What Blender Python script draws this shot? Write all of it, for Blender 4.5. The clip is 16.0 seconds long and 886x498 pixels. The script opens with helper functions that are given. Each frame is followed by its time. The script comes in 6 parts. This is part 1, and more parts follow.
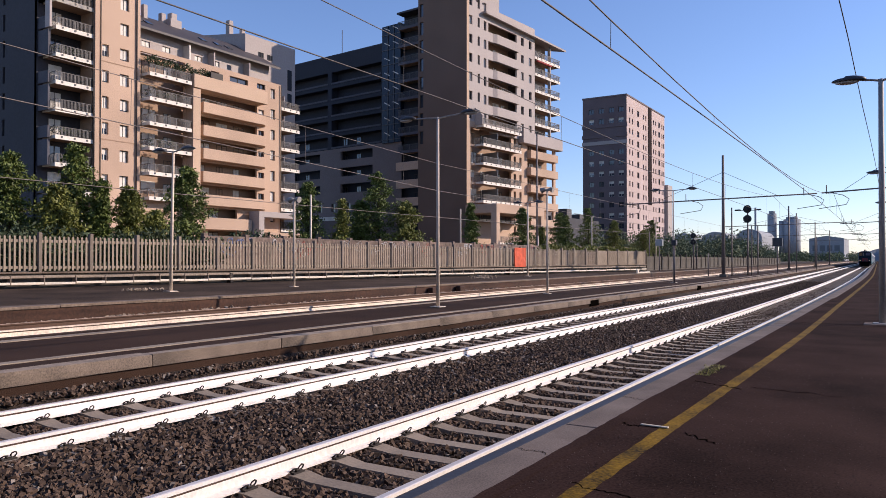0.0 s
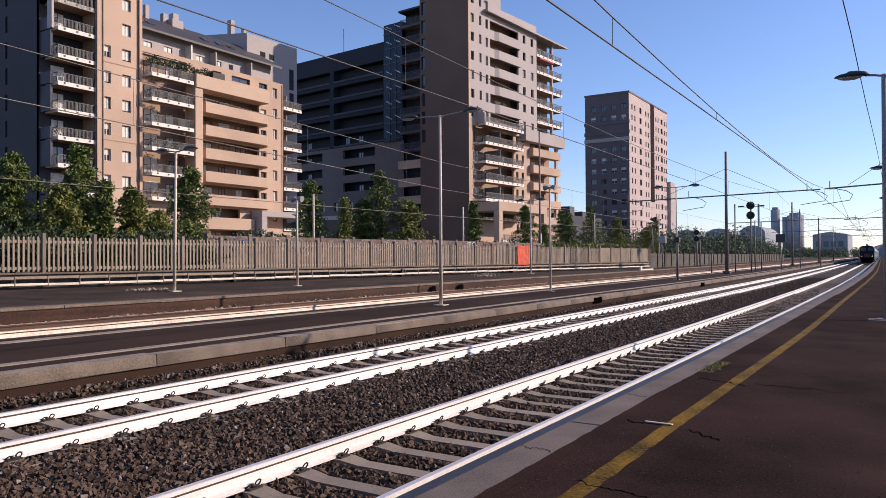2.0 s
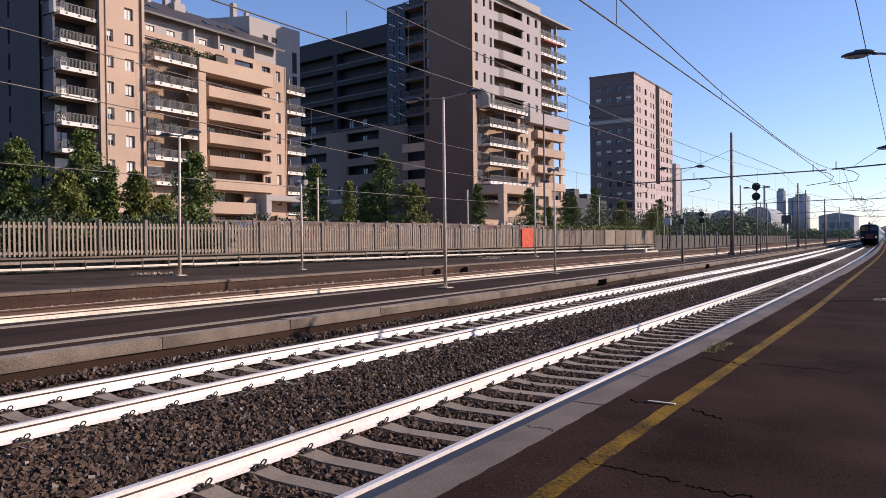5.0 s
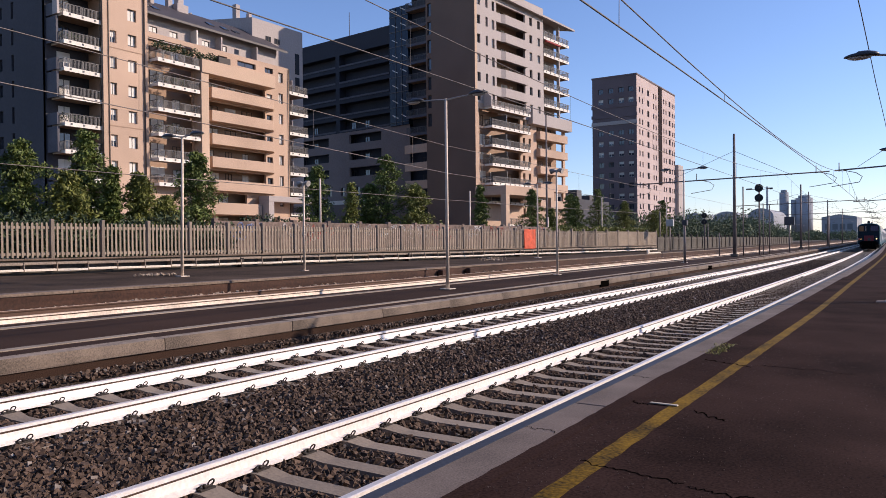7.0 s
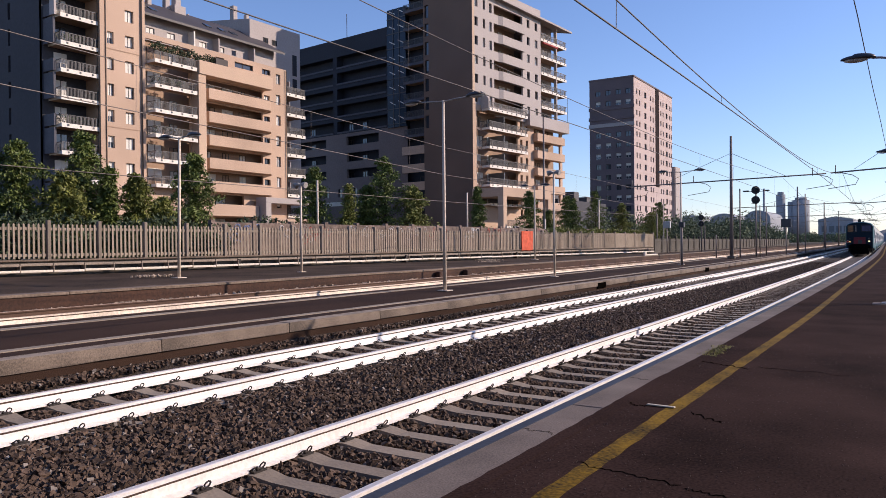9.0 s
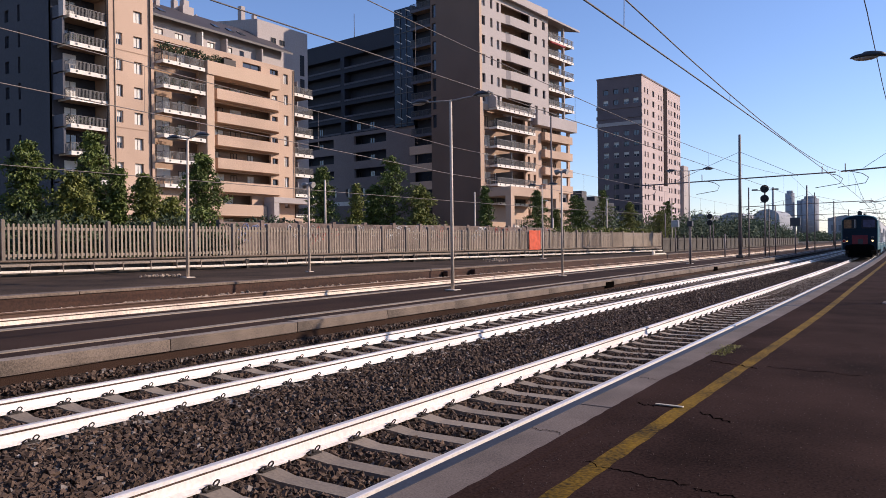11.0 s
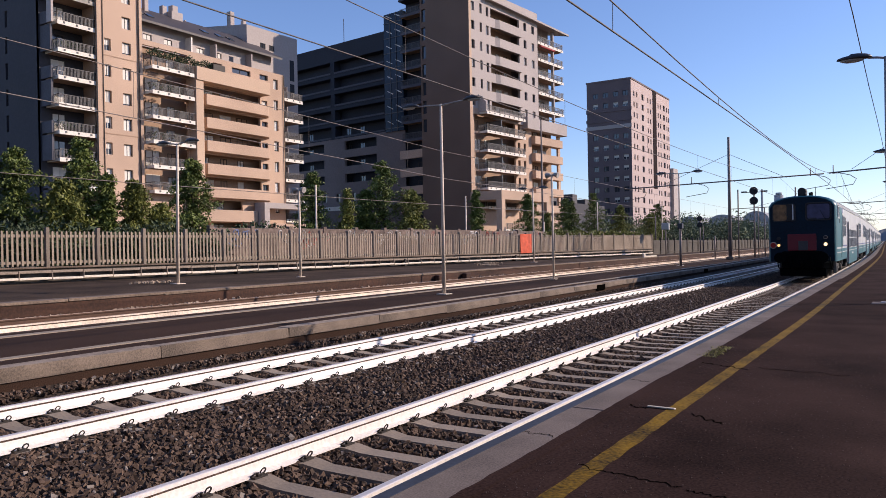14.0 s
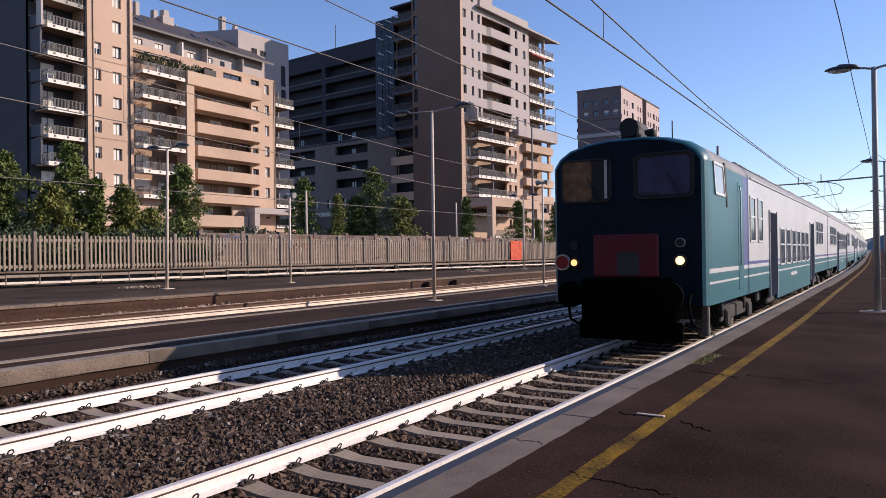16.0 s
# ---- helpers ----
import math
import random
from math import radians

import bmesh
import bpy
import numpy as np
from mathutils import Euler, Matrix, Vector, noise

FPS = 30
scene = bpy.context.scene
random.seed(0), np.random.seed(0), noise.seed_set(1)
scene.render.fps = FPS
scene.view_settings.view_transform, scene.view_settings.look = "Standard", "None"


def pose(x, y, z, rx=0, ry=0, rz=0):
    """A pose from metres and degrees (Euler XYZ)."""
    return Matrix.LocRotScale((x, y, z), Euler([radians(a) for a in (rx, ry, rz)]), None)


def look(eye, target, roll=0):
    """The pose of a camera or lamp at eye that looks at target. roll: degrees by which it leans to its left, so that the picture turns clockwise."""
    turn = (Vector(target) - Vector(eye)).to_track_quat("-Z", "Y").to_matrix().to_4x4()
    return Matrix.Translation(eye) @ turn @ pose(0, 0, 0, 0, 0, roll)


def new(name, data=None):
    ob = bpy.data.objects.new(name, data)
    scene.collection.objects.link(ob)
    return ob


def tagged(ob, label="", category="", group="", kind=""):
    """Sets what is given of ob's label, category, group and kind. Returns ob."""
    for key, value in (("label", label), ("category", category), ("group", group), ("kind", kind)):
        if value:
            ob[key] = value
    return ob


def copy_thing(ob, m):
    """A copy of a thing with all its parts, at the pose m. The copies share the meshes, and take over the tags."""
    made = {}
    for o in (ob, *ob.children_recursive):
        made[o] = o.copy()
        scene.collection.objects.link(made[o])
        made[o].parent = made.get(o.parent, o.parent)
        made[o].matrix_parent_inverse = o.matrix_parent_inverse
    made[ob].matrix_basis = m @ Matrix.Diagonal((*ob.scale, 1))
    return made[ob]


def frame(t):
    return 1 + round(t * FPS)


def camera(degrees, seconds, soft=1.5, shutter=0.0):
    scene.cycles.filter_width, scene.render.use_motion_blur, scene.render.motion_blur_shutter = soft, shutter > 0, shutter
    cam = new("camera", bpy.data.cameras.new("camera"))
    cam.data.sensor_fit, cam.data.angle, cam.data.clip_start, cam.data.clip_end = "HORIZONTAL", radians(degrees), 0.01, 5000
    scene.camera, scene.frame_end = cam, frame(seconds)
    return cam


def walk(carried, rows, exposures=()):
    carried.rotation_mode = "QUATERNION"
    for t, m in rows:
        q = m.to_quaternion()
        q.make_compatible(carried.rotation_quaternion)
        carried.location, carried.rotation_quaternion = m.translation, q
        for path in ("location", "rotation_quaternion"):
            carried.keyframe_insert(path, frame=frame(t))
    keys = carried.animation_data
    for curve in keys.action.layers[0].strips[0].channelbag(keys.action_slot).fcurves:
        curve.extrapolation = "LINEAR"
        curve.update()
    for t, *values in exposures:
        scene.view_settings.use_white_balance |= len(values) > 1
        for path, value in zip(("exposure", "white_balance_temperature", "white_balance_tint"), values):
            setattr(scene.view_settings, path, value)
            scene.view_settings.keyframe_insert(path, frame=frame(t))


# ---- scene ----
cam = camera(62.0, 16.0, soft=0.8)
EYE = (0.0, 0.0, 1.81)
# seconds, yaw, pitch, roll and lean: a camera held in place, which sways a little and at first leans two centimetres up and back
TURNS = [
    (0.0, 32.069, 0.810, -0.005, 1.000),
    (0.5, 32.111, 0.744, 0.064, 1.000),
    (1.0, 32.244, 0.809, 0.208, 1.000),
    (1.5, 32.250, 0.753, 0.358, 1.000),
    (2.0, 32.297, 0.679, 0.345, 1.000),
    (2.5, 32.039, 0.858, 0.350, 1.000),
    (3.0, 31.760, 0.429, 0.391, 0.700),
    (3.5, 31.860, -0.046, 0.729, 0.200),
    (4.0, 31.961, -0.146, 0.860, 0.000),
    (4.2, 32.284, -0.457, 1.067, 0.000),
    (6.5, 32.782, -0.651, 0.370, 0.000),
    (7.0, 32.845, -0.527, 0.604, 0.000),
    (7.5, 32.846, -0.773, 0.643, 0.000),
    (8.0, 32.954, -0.635, 0.584, 0.000),
    (8.5, 32.785, -0.642, 0.649, 0.000),
    (9.0, 32.633, -0.401, 0.541, 0.000),
    (11.5, 33.297, -0.421, 0.626, 0.000),
    (12.0, 33.026, -0.268, 0.531, 0.000),
    (12.5, 32.894, -0.508, 0.797, 0.000),
    (13.0, 32.771, -0.148, 0.667, 0.000),
    (13.5, 32.840, 0.148, 0.810, 0.000),
    (14.0, 32.544, -0.124, 1.065, 0.000),
    (14.5, 31.882, 0.026, 0.870, 0.000),
    (15.0, 31.911, 0.349, 1.061, 0.000),
    (15.5, 31.644, 0.170, 0.944, 0.000),
    (16.0, 31.797, 0.366, 0.738, 0.000),
]
walk(cam, [(t, pose(EYE[0] - 0.015 * k, EYE[1] - 0.009 * k, EYE[2] + 0.018 * k, 90 + p, r, y)) for t, y, p, r, k in TURNS])


# ---- light ----
SUN = Vector((0.713, 0.566, 0.407))
world = bpy.data.worlds.new("sky")
scene.world = world
world.use_nodes = True
sky = world.node_tree.nodes.new("ShaderNodeTexSky")
sky.sky_type, sky.sun_disc = "NISHITA", False
sky.sun_elevation, sky.sun_rotation = math.asin(SUN.z), math.atan2(SUN.x, SUN.y)
sky.air_density, sky.dust_density, sky.ozone_density = 1.0, 0.15, 4.0
tint = world.node_tree.nodes.new("ShaderNodeMix")
tint.data_type, tint.blend_type = "RGBA", "MULTIPLY"
tint.inputs[0].default_value, tint.inputs[7].default_value = 1.0, (1.04, 0.97, 1.13, 1)
world.node_tree.links.new(sky.outputs[0], tint.inputs[6])
world.node_tree.links.new(tint.outputs[2], world.node_tree.nodes["Background"].inputs[0])
world.node_tree.nodes["Background"].inputs[1].default_value = 0.135
sun = new("sun", bpy.data.lights.new("sun", "SUN"))
sun.data.energy, sun.data.angle, sun.data.color = 4.4, radians(0.5), (1.0, 0.825, 0.705)
sun.matrix_world = look(SUN * 50, (0, 0, 0))
scene.view_settings.exposure = 0.26


# ---- materials ----
def material(name, color, rough=0.8, metal=0.0, spec=0.5, amount=0.25, grain=30.0, stain=0.6, bump=0.2, tint=None,
             random_piece=0.0, emit=0.0, distance=0.01, island=0.0):
    """Base colour broken up at two scales (grain and stains per metre), with relief."""
    m = bpy.data.materials.new(name)
    m.use_nodes = True
    nt = m.node_tree
    n, link = nt.nodes, nt.links.new
    b = n["Principled BSDF"]
    b.inputs["Roughness"].default_value, b.inputs["Metallic"].default_value = rough, metal
    b.inputs["Specular IOR Level"].default_value = spec
    co = n.new("ShaderNodeTexCoord")
    fine, broad = n.new("ShaderNodeTexNoise"), n.new("ShaderNodeTexNoise")
    fine.inputs["Scale"].default_value, broad.inputs["Scale"].default_value = grain, stain
    fine.inputs["Detail"].default_value, broad.inputs["Detail"].default_value = 4.0, 5.0
    for t in (fine, broad):
        link(co.outputs["Object"], t.inputs["Vector"])
    value = n.new("ShaderNodeMath")
    value.operation = "ADD"
    link(fine.outputs["Fac"], value.inputs[0])
    link(broad.outputs["Fac"], value.inputs[1])
    last = value
    if random_piece or island:
        pick = n.new("ShaderNodeObjectInfo") if random_piece else n.new("ShaderNodeNewGeometry")
        more = n.new("ShaderNodeMath")
        more.operation = "MULTIPLY_ADD"
        link(pick.outputs["Random" if random_piece else "Random Per Island"], more.inputs[0])
        more.inputs[1].default_value = random_piece or island
        link(value.outputs[0], more.inputs[2])
        last = more
    ramp = n.new("ShaderNodeMapRange")
    ramp.inputs["From Min"].default_value = 0.70
    ramp.inputs["From Max"].default_value = 1.30 + (random_piece or island)
    link(last.outputs[0], ramp.inputs["Value"])
    mix = n.new("ShaderNodeMix")
    mix.data_type = "RGBA"
    other = tint or tuple(c * (1 + amount) for c in color)
    mix.inputs[6].default_value = (*(c * (1 - amount) for c in color), 1)
    mix.inputs[7].default_value = (*other, 1)
    link(ramp.outputs[0], mix.inputs[0])
    link(mix.outputs[2], b.inputs["Base Color"])
    if bump:
        bp = n.new("ShaderNodeBump")
        bp.inputs["Strength"].default_value, bp.inputs["Distance"].default_value = bump, distance
        link(fine.outputs["Fac"], bp.inputs["Height"])
        link(bp.outputs[0], b.inputs["Normal"])
    if emit:
        b.inputs["Emission Color"].default_value = (*color, 1)
        b.inputs["Emission Strength"].default_value = emit
    return m


def glass(name, tint, rough=0.06, alpha=1.0):
    m = bpy.data.materials.new(name)
    m.use_nodes = True
    b = m.node_tree.nodes["Principled BSDF"]
    b.inputs["Base Color"].default_value = (*tint, 1)
    b.inputs["Roughness"].default_value = rough
    b.inputs["Specular IOR Level"].default_value = 0.8
    return m


M = dict(
    asphalt=material("asphalt", (0.0365, 0.0203, 0.0165), 1.0, amount=0.62, grain=55, stain=0.9, bump=0.35, spec=0.03, distance=0.004),
    asphalt_far=material("asphalt_far", (0.046, 0.026, 0.018), 0.95, amount=0.45, grain=60, stain=0.35, bump=0.5, spec=0.1),
    coping=material("coping_concrete", (0.165, 0.130, 0.110), 0.9, amount=0.45, grain=80, stain=1.3, bump=0.2, spec=0.2),
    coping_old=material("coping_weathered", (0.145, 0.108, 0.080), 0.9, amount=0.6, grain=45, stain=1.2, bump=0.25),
    coping_top=material("pale_coping_top", (0.25, 0.195, 0.15), 0.9, amount=0.5, grain=22, stain=1.4, bump=0.4),
    edge_brown=material("brown_edge_stone", (0.15, 0.108, 0.078), 0.9, amount=0.5, grain=18, stain=0.8, bump=0.5),
    strip=material("smooth_edge_strip", (0.040, 0.045, 0.062), 0.6, spec=0.35, amount=0.3, grain=30, stain=1.5, bump=0.05),
    wall_dark=material("platform_wall", (0.075, 0.062, 0.048), 0.9, amount=0.5, grain=15, stain=0.8, bump=0.6),
    wall_brown=material("platform_wall_brown", (0.052, 0.022, 0.012), 0.9, amount=0.5, grain=15, stain=0.5, bump=0.6),
    yellow=material("yellow_paint", (0.14, 0.082, 0.010), 0.85, amount=0.85, spec=0.15, tint=(0.27, 0.15, 0.010), grain=35, stain=2.5, bump=0.4),
    dusty=material("dusty_brown_ground", (0.066, 0.045, 0.032), 0.95, amount=0.7, grain=20, stain=0.45, bump=0.5, spec=0.1),
    pale_line=material("pale_edging", (0.30, 0.24, 0.18), 0.85, amount=0.35, grain=25, stain=1.0),
    ballast=material("ballast_bed", (0.05, 0.036, 0.028), 0.95, amount=0.9, grain=14, stain=0.5, bump=1.0, distance=0.06, spec=0.2),
    stone=material("ballast_stone", (0.062, 0.036, 0.024), 0.85, amount=0.85, tint=(0.165, 0.106, 0.073), grain=40, stain=6.0, bump=0.4, island=1.2, spec=0.3),
    ground=material("ground", (0.085, 0.07, 0.045), 0.95, amount=0.5, grain=3, stain=0.05, bump=0.5),
    rail_top=material("polished_rail_head", (0.80, 0.74, 0.70), 0.38, 0.35, amount=0.1, grain=20, stain=1, bump=0.0),
    rail=material("rail_side", (0.84, 0.78, 0.72), 0.5, 0.15, amount=0.15, grain=25, stain=0.7, bump=0.15, spec=0.6),
    rail_top_dull=material("dull_rail_head", (0.48, 0.34, 0.25), 0.6, 0.1, amount=0.25, grain=20, stain=1, bump=0.0),
    rail_far=material("dull_rail_side", (0.72, 0.59, 0.47), 0.7, amount=0.3, grain=20, stain=1.2, bump=0.1),
    rust_shadow=material("rail_rust_shadow", (0.10, 0.055, 0.035), 0.9, amount=0.3),
    clip=material("rail_clip", (0.035, 0.028, 0.024), 0.7, 0.4, amount=0.3),
    sleeper=material("sleeper_concrete", (0.27, 0.215, 0.165), 0.9, amount=0.3, grain=30, stain=2.0, bump=0.4, random_piece=0.5),
)


# ---- helpers ----
def link_mesh(name, bm, mat, parent=None, smooth=False):
    me = bpy.data.meshes.new(name)
    bm.to_mesh(me)
    bm.free()
    for mm in (mat if isinstance(mat, (list, tuple)) else [mat]):
        me.materials.append(mm)
    if smooth:
        for p in me.polygons:
            p.use_smooth = True
    ob = new(name, me)
    ob.parent = parent
    return ob


def part(name, bm, mat, parent, label="", smooth=False):
    return tagged(link_mesh(name, bm, mat, parent, smooth), label)


def share(name, me, parent, m):
    """One more piece on mesh data that is already there."""
    ob = new(name, me)
    ob.parent = parent
    ob.matrix_basis = m
    return ob


def thing(name, label, category, m=None, group="", kind=""):
    ob = new(name)
    ob.empty_display_size = 0.1
    if m is not None:
        ob.matrix_basis = m
    return tagged(ob, label, category, group, kind)


def box(x0, x1, y0, y1, z0, z1, bevel=0.0, bm=None, mat=0, segments=1):
    bm = bm or bmesh.new()
    r = bmesh.ops.create_cube(bm, size=1.0)
    vs = r["verts"]
    for v in vs:
        v.co = Vector(((x0 + x1) / 2 + v.co.x * (x1 - x0), (y0 + y1) / 2 + v.co.y * (y1 - y0), (z0 + z1) / 2 + v.co.z * (z1 - z0)))
    fs = {f for v in vs for f in v.link_faces}
    for f in fs:
        f.material_index = mat
    if bevel:
        es = list({e for v in vs for e in v.link_edges})
        bmesh.ops.bevel(bm, geom=es, offset=bevel, segments=segments, affect="EDGES")
    return bm


def tube(points, radius, bm=None, sides=8, mat=0, end_radius=None, caps=True):
    """A round bar along points; it may taper."""
    bm = bm or bmesh.new()
    pts = [Vector(p) for p in points]
    rings = []
    for i, p in enumerate(pts):
        d = (pts[min(i + 1, len(pts) - 1)] - pts[max(i - 1, 0)]).normalized()
        a = d.orthogonal().normalized() if i == 0 else (rings_a - d * rings_a.dot(d)).normalized()
        rings_a = a
        c = d.cross(a)
        r = radius if end_radius is None else radius + (end_radius - radius) * i / (len(pts) - 1)
        rings.append([bm.verts.new(p + (a * math.cos(k * math.tau / sides) + c * math.sin(k * math.tau / sides)) * r) for k in range(sides)])
    for r0, r1 in zip(rings, rings[1:]):
        for k in range(sides):
            f = bm.faces.new((r0[k], r0[(k + 1) % sides], r1[(k + 1) % sides], r1[k]))
            f.material_index, f.smooth = mat, True
    if caps:
        bm.faces.new(rings[0][::-1]).material_index = mat
        bm.faces.new(rings[-1]).material_index = mat
    return bm


def bend(y):
    """How far the railway has swung to its left after y metres."""
    if y < 12:
        return 0.0
    if y < 92:
        return -1.65e-4 * (y - 12) ** 2
    return -1.056 - 0.0264 * (y - 92)


def heading(y):
    return math.degrees(math.atan(3.3e-4 * (min(max(y, 12), 92) - 12)))


STATIONS = [-20 + 4 * i for i in range(29)] + [104 + 12 * i for i in range(50)]


def sweep(profile, stations=STATIONS, closed=True, bm=None, mats=None, curved=True):
    """A profile (x, z) drawn along the railway."""
    bm = bm or bmesh.new()
    n = len(profile)
    rows = [[bm.verts.new((x + (bend(y) if curved else 0), y, z)) for x, z in profile] for y in stations]
    for a, b in zip(rows, rows[1:]):
        for k in range(n if closed else n - 1):
            j = (k + 1) % n
            f = bm.faces.new((a[k], a[j], b[j], b[k]))
            if mats:
                f.material_index = mats[k]
    if closed:
        bm.faces.new(rows[0][::-1])
        bm.faces.new(rows[-1])
    bmesh.ops.recalc_face_normals(bm, faces=bm.faces)
    return bm


# ---- ground, tracks and platforms ----
FAR = [-400, -100] + STATIONS + [900, 1500, 4000]
ground = sweep([(-4000, 0.55), (-18.4, 0.55), (-18.35, -0.5), (4000, -0.5)], FAR, closed=False)
for f in ground.faces:
    if f.normal.z < 0:
        f.normal_flip()
tagged(link_mesh("ground", ground, M["ground"]), "dry earth with sparse grass beside the railway", "ground", kind="structure")

bed = sweep([(-10.5, -0.02), (-10.3, -0.04), (-10.0, -0.12), (-9.75, -0.20), (-9.3, -0.245), (-7.65, -0.245), (-7.3, -0.21), (-5.4, -0.21), (-5.05, -0.245), (-3.35, -0.245), (-2.9, -0.23), (-2.7, -0.24), (-2.5, -0.34)], closed=False)
for f in bed.faces:
    if f.normal.z < 0:
        f.normal_flip()
tagged(link_mesh("track_bed", bed, M["ballast"]), "dark brown crushed stone ballast between the tracks", "ballast", kind="structure")
bed = sweep([(-18.5, 0.16), (-17.0, 0.19), (-15.9, 0.20), (-15.4, 0.17), (-15.0, 0.15)], closed=False)
for f in bed.faces:
    if f.normal.z < 0:
        f.normal_flip()
tagged(link_mesh("track_bed", bed, M["ballast"]), "dark brown ballast under the far track", "ballast", kind="structure")

RAIL = [(-0.075, -0.172), (0.075, -0.172), (0.075, -0.158), (0.014, -0.135), (0.010, -0.062), (0.036, -0.036), (0.036, -0.006), (0.028, 0.0),
        (-0.028, 0.0), (-0.036, -0.006), (-0.036, -0.036), (-0.010, -0.048), (-0.014, -0.135), (-0.075, -0.158)]
# slot 2 paints the shadow line under the head in dark rust
RAIL_MATS = [0, 0, 0, 0, 2, 0, 1, 1, 1, 0, 0, 0, 0, 0]


def sleeper_mesh():
    """A prestressed sleeper, lower in its middle."""
    bm = bmesh.new()
    cut = [(-1.2, 0.27, 0.20), (-0.60, 0.27, 0.203), (-0.40, 0.235, 0.176), (0.40, 0.235, 0.176), (0.60, 0.27, 0.203), (1.2, 0.27, 0.20)]
    rows = []
    for x, w, h in cut:
        rows.append([bm.verts.new(p) for p in ((x, -w / 2 - 0.02, 0), (x, w / 2 + 0.02, 0), (x, w / 2 - 0.02, h), (x, -w / 2 + 0.02, h))])
    for a, b in zip(rows, rows[1:]):
        for k in range(4):
            bm.faces.new((a[k], a[(k + 1) % 4], b[(k + 1) % 4], b[k]))
    bm.faces.new(rows[0][::-1])
    bm.faces.new(rows[-1])
    bmesh.ops.recalc_face_normals(bm, faces=bm.faces)
    me = bpy.data.meshes.new("sleeper")
    bm.to_mesh(me)
    bm.free()
    me.materials.append(M["sleeper"])
    return me


def clip_mesh():
    """A sprung clip: a round loop of bar that stands up beside the rail, its bent tail, a pad and a bolt."""
    ring = [(0.092 + 0.014 * math.sin(k * math.tau / 8), 0.055 + 0.030 * math.cos(k * math.tau / 8), 0.030 + 0.028 * math.sin(k * math.tau / 8)) for k in range(9)]
    bm = tube(ring, 0.008, sides=4, caps=False)
    tube([(0.07, -0.075, 0.004), (0.105, -0.045, 0.034), (0.085, -0.01, 0.010), (0.10, 0.03, 0.012)], 0.010, bm, 4)
    box(0.04, 0.13, -0.075, 0.075, -0.015, 0.004, bm=bm)
    tube([(0.105, -0.02, 0), (0.105, -0.02, 0.036)], 0.014, bm, 6)
    me = bpy.data.meshes.new("rail_clip")
    bm.to_mesh(me)
    bm.free()
    me.materials.append(M["clip"])
    return me


def railway_track(centre, top, label, first, last):
    track = thing("railway_track", label, "track", kind="structure")
    for side in (-0.7535, 0.7535):
        part("rail", sweep([(centre + side + x, top + z) for x, z in RAIL], mats=RAIL_MATS), [M["rail" if top == 0 else "rail_far" if side > 0 else "rust_shadow"], M["rail_top" if top == 0 else "rail_top_dull"], M["rust_shadow"]], track, "worn steel rail with a bright polished head")
    sl, cl = sleeper_mesh(), clip_mesh()
    for i in range(first, last):
        y = 0.35 + 0.6 * i
        m = pose(centre + bend(y), y, top - 0.375, 0, 0, heading(y))
        share("sleeper", sl, track, m)
        if y < 42 and top == 0:
            for side in (-0.7535, 0.7535):
                for turn in (0, 180):
                    share("rail_clip", cl, track, m @ pose(side, 0, 0.215, 0, 0, turn))
    return track


railway_track(-4.204, 0.0, "railway track with concrete sleepers and bright steel rails", 0, 260)
railway_track(-8.47, 0.0, "railway track with concrete sleepers beside the island platform", 4, 270)
railway_track(-16.75, 0.345, "far railway track with rusty sunlit rails", 8, 120)

# the platform that the camera stands on
tagged(link_mesh("platform_1", sweep([(-2.17, -0.5), (9.0, -0.5), (9.0, 0.42), (-2.17, 0.395)]), M["asphalt"]),
       "dark worn asphalt station platform", "platform", kind="structure")
def line_wander(y):
    """The painted line strays to the right a little way out, and back again."""
    return 0.075 * math.exp(-((y - 15) / 7.5) ** 2) - 0.02 * min(max((y - 22) / 14, 0), 1)


line = bmesh.new()
line_rng = random.Random(8)
prev = None
for i in range(620):
    y = -11 + 0.1 * i if i < 400 else 29 + (i - 400) * 2.0
    x, ragged = -1.745 + line_wander(y) + bend(y), line_rng.uniform(-0.006, 0.006)
    cur = (line.verts.new((x - 0.068 + ragged, y, 0.3974)), line.verts.new((x + 0.068 + line_rng.uniform(-0.006, 0.006), y, 0.3978)))
    if prev:
        line.faces.new((prev[0], prev[1], cur[1], cur[0]))
    prev = cur
tagged(link_mesh("platform_line", line, M["yellow"]), "worn yellow safety line painted along the platform", "line", kind="structure")
# the island platform and the one beyond it
tagged(link_mesh("platform_2", sweep([(-14.95, -0.3), (-10.35, -0.3), (-10.35, 0.28), (-14.95, 0.28)]), [M["asphalt_far"]]),
       "dark asphalt island platform between the tracks", "platform", kind="structure")
for x0, x1 in ((-11.42, -11.2), (-14.5, -14.2)):
    tagged(link_mesh("edging", sweep([(x0, 0.27), (x1, 0.27), (x1, 0.295), (x0, 0.295)]), M["pale_line"]), "pale stone edging strip set in the asphalt", "edging", kind="structure")
tagged(link_mesh("platform_3", sweep([(-30.5, 0.2), (-18.5, 0.2), (-18.5, 0.66), (-30.5, 0.66)]), M["dusty"]),
       "brown dusty far platform in front of the fence", "platform", kind="structure")

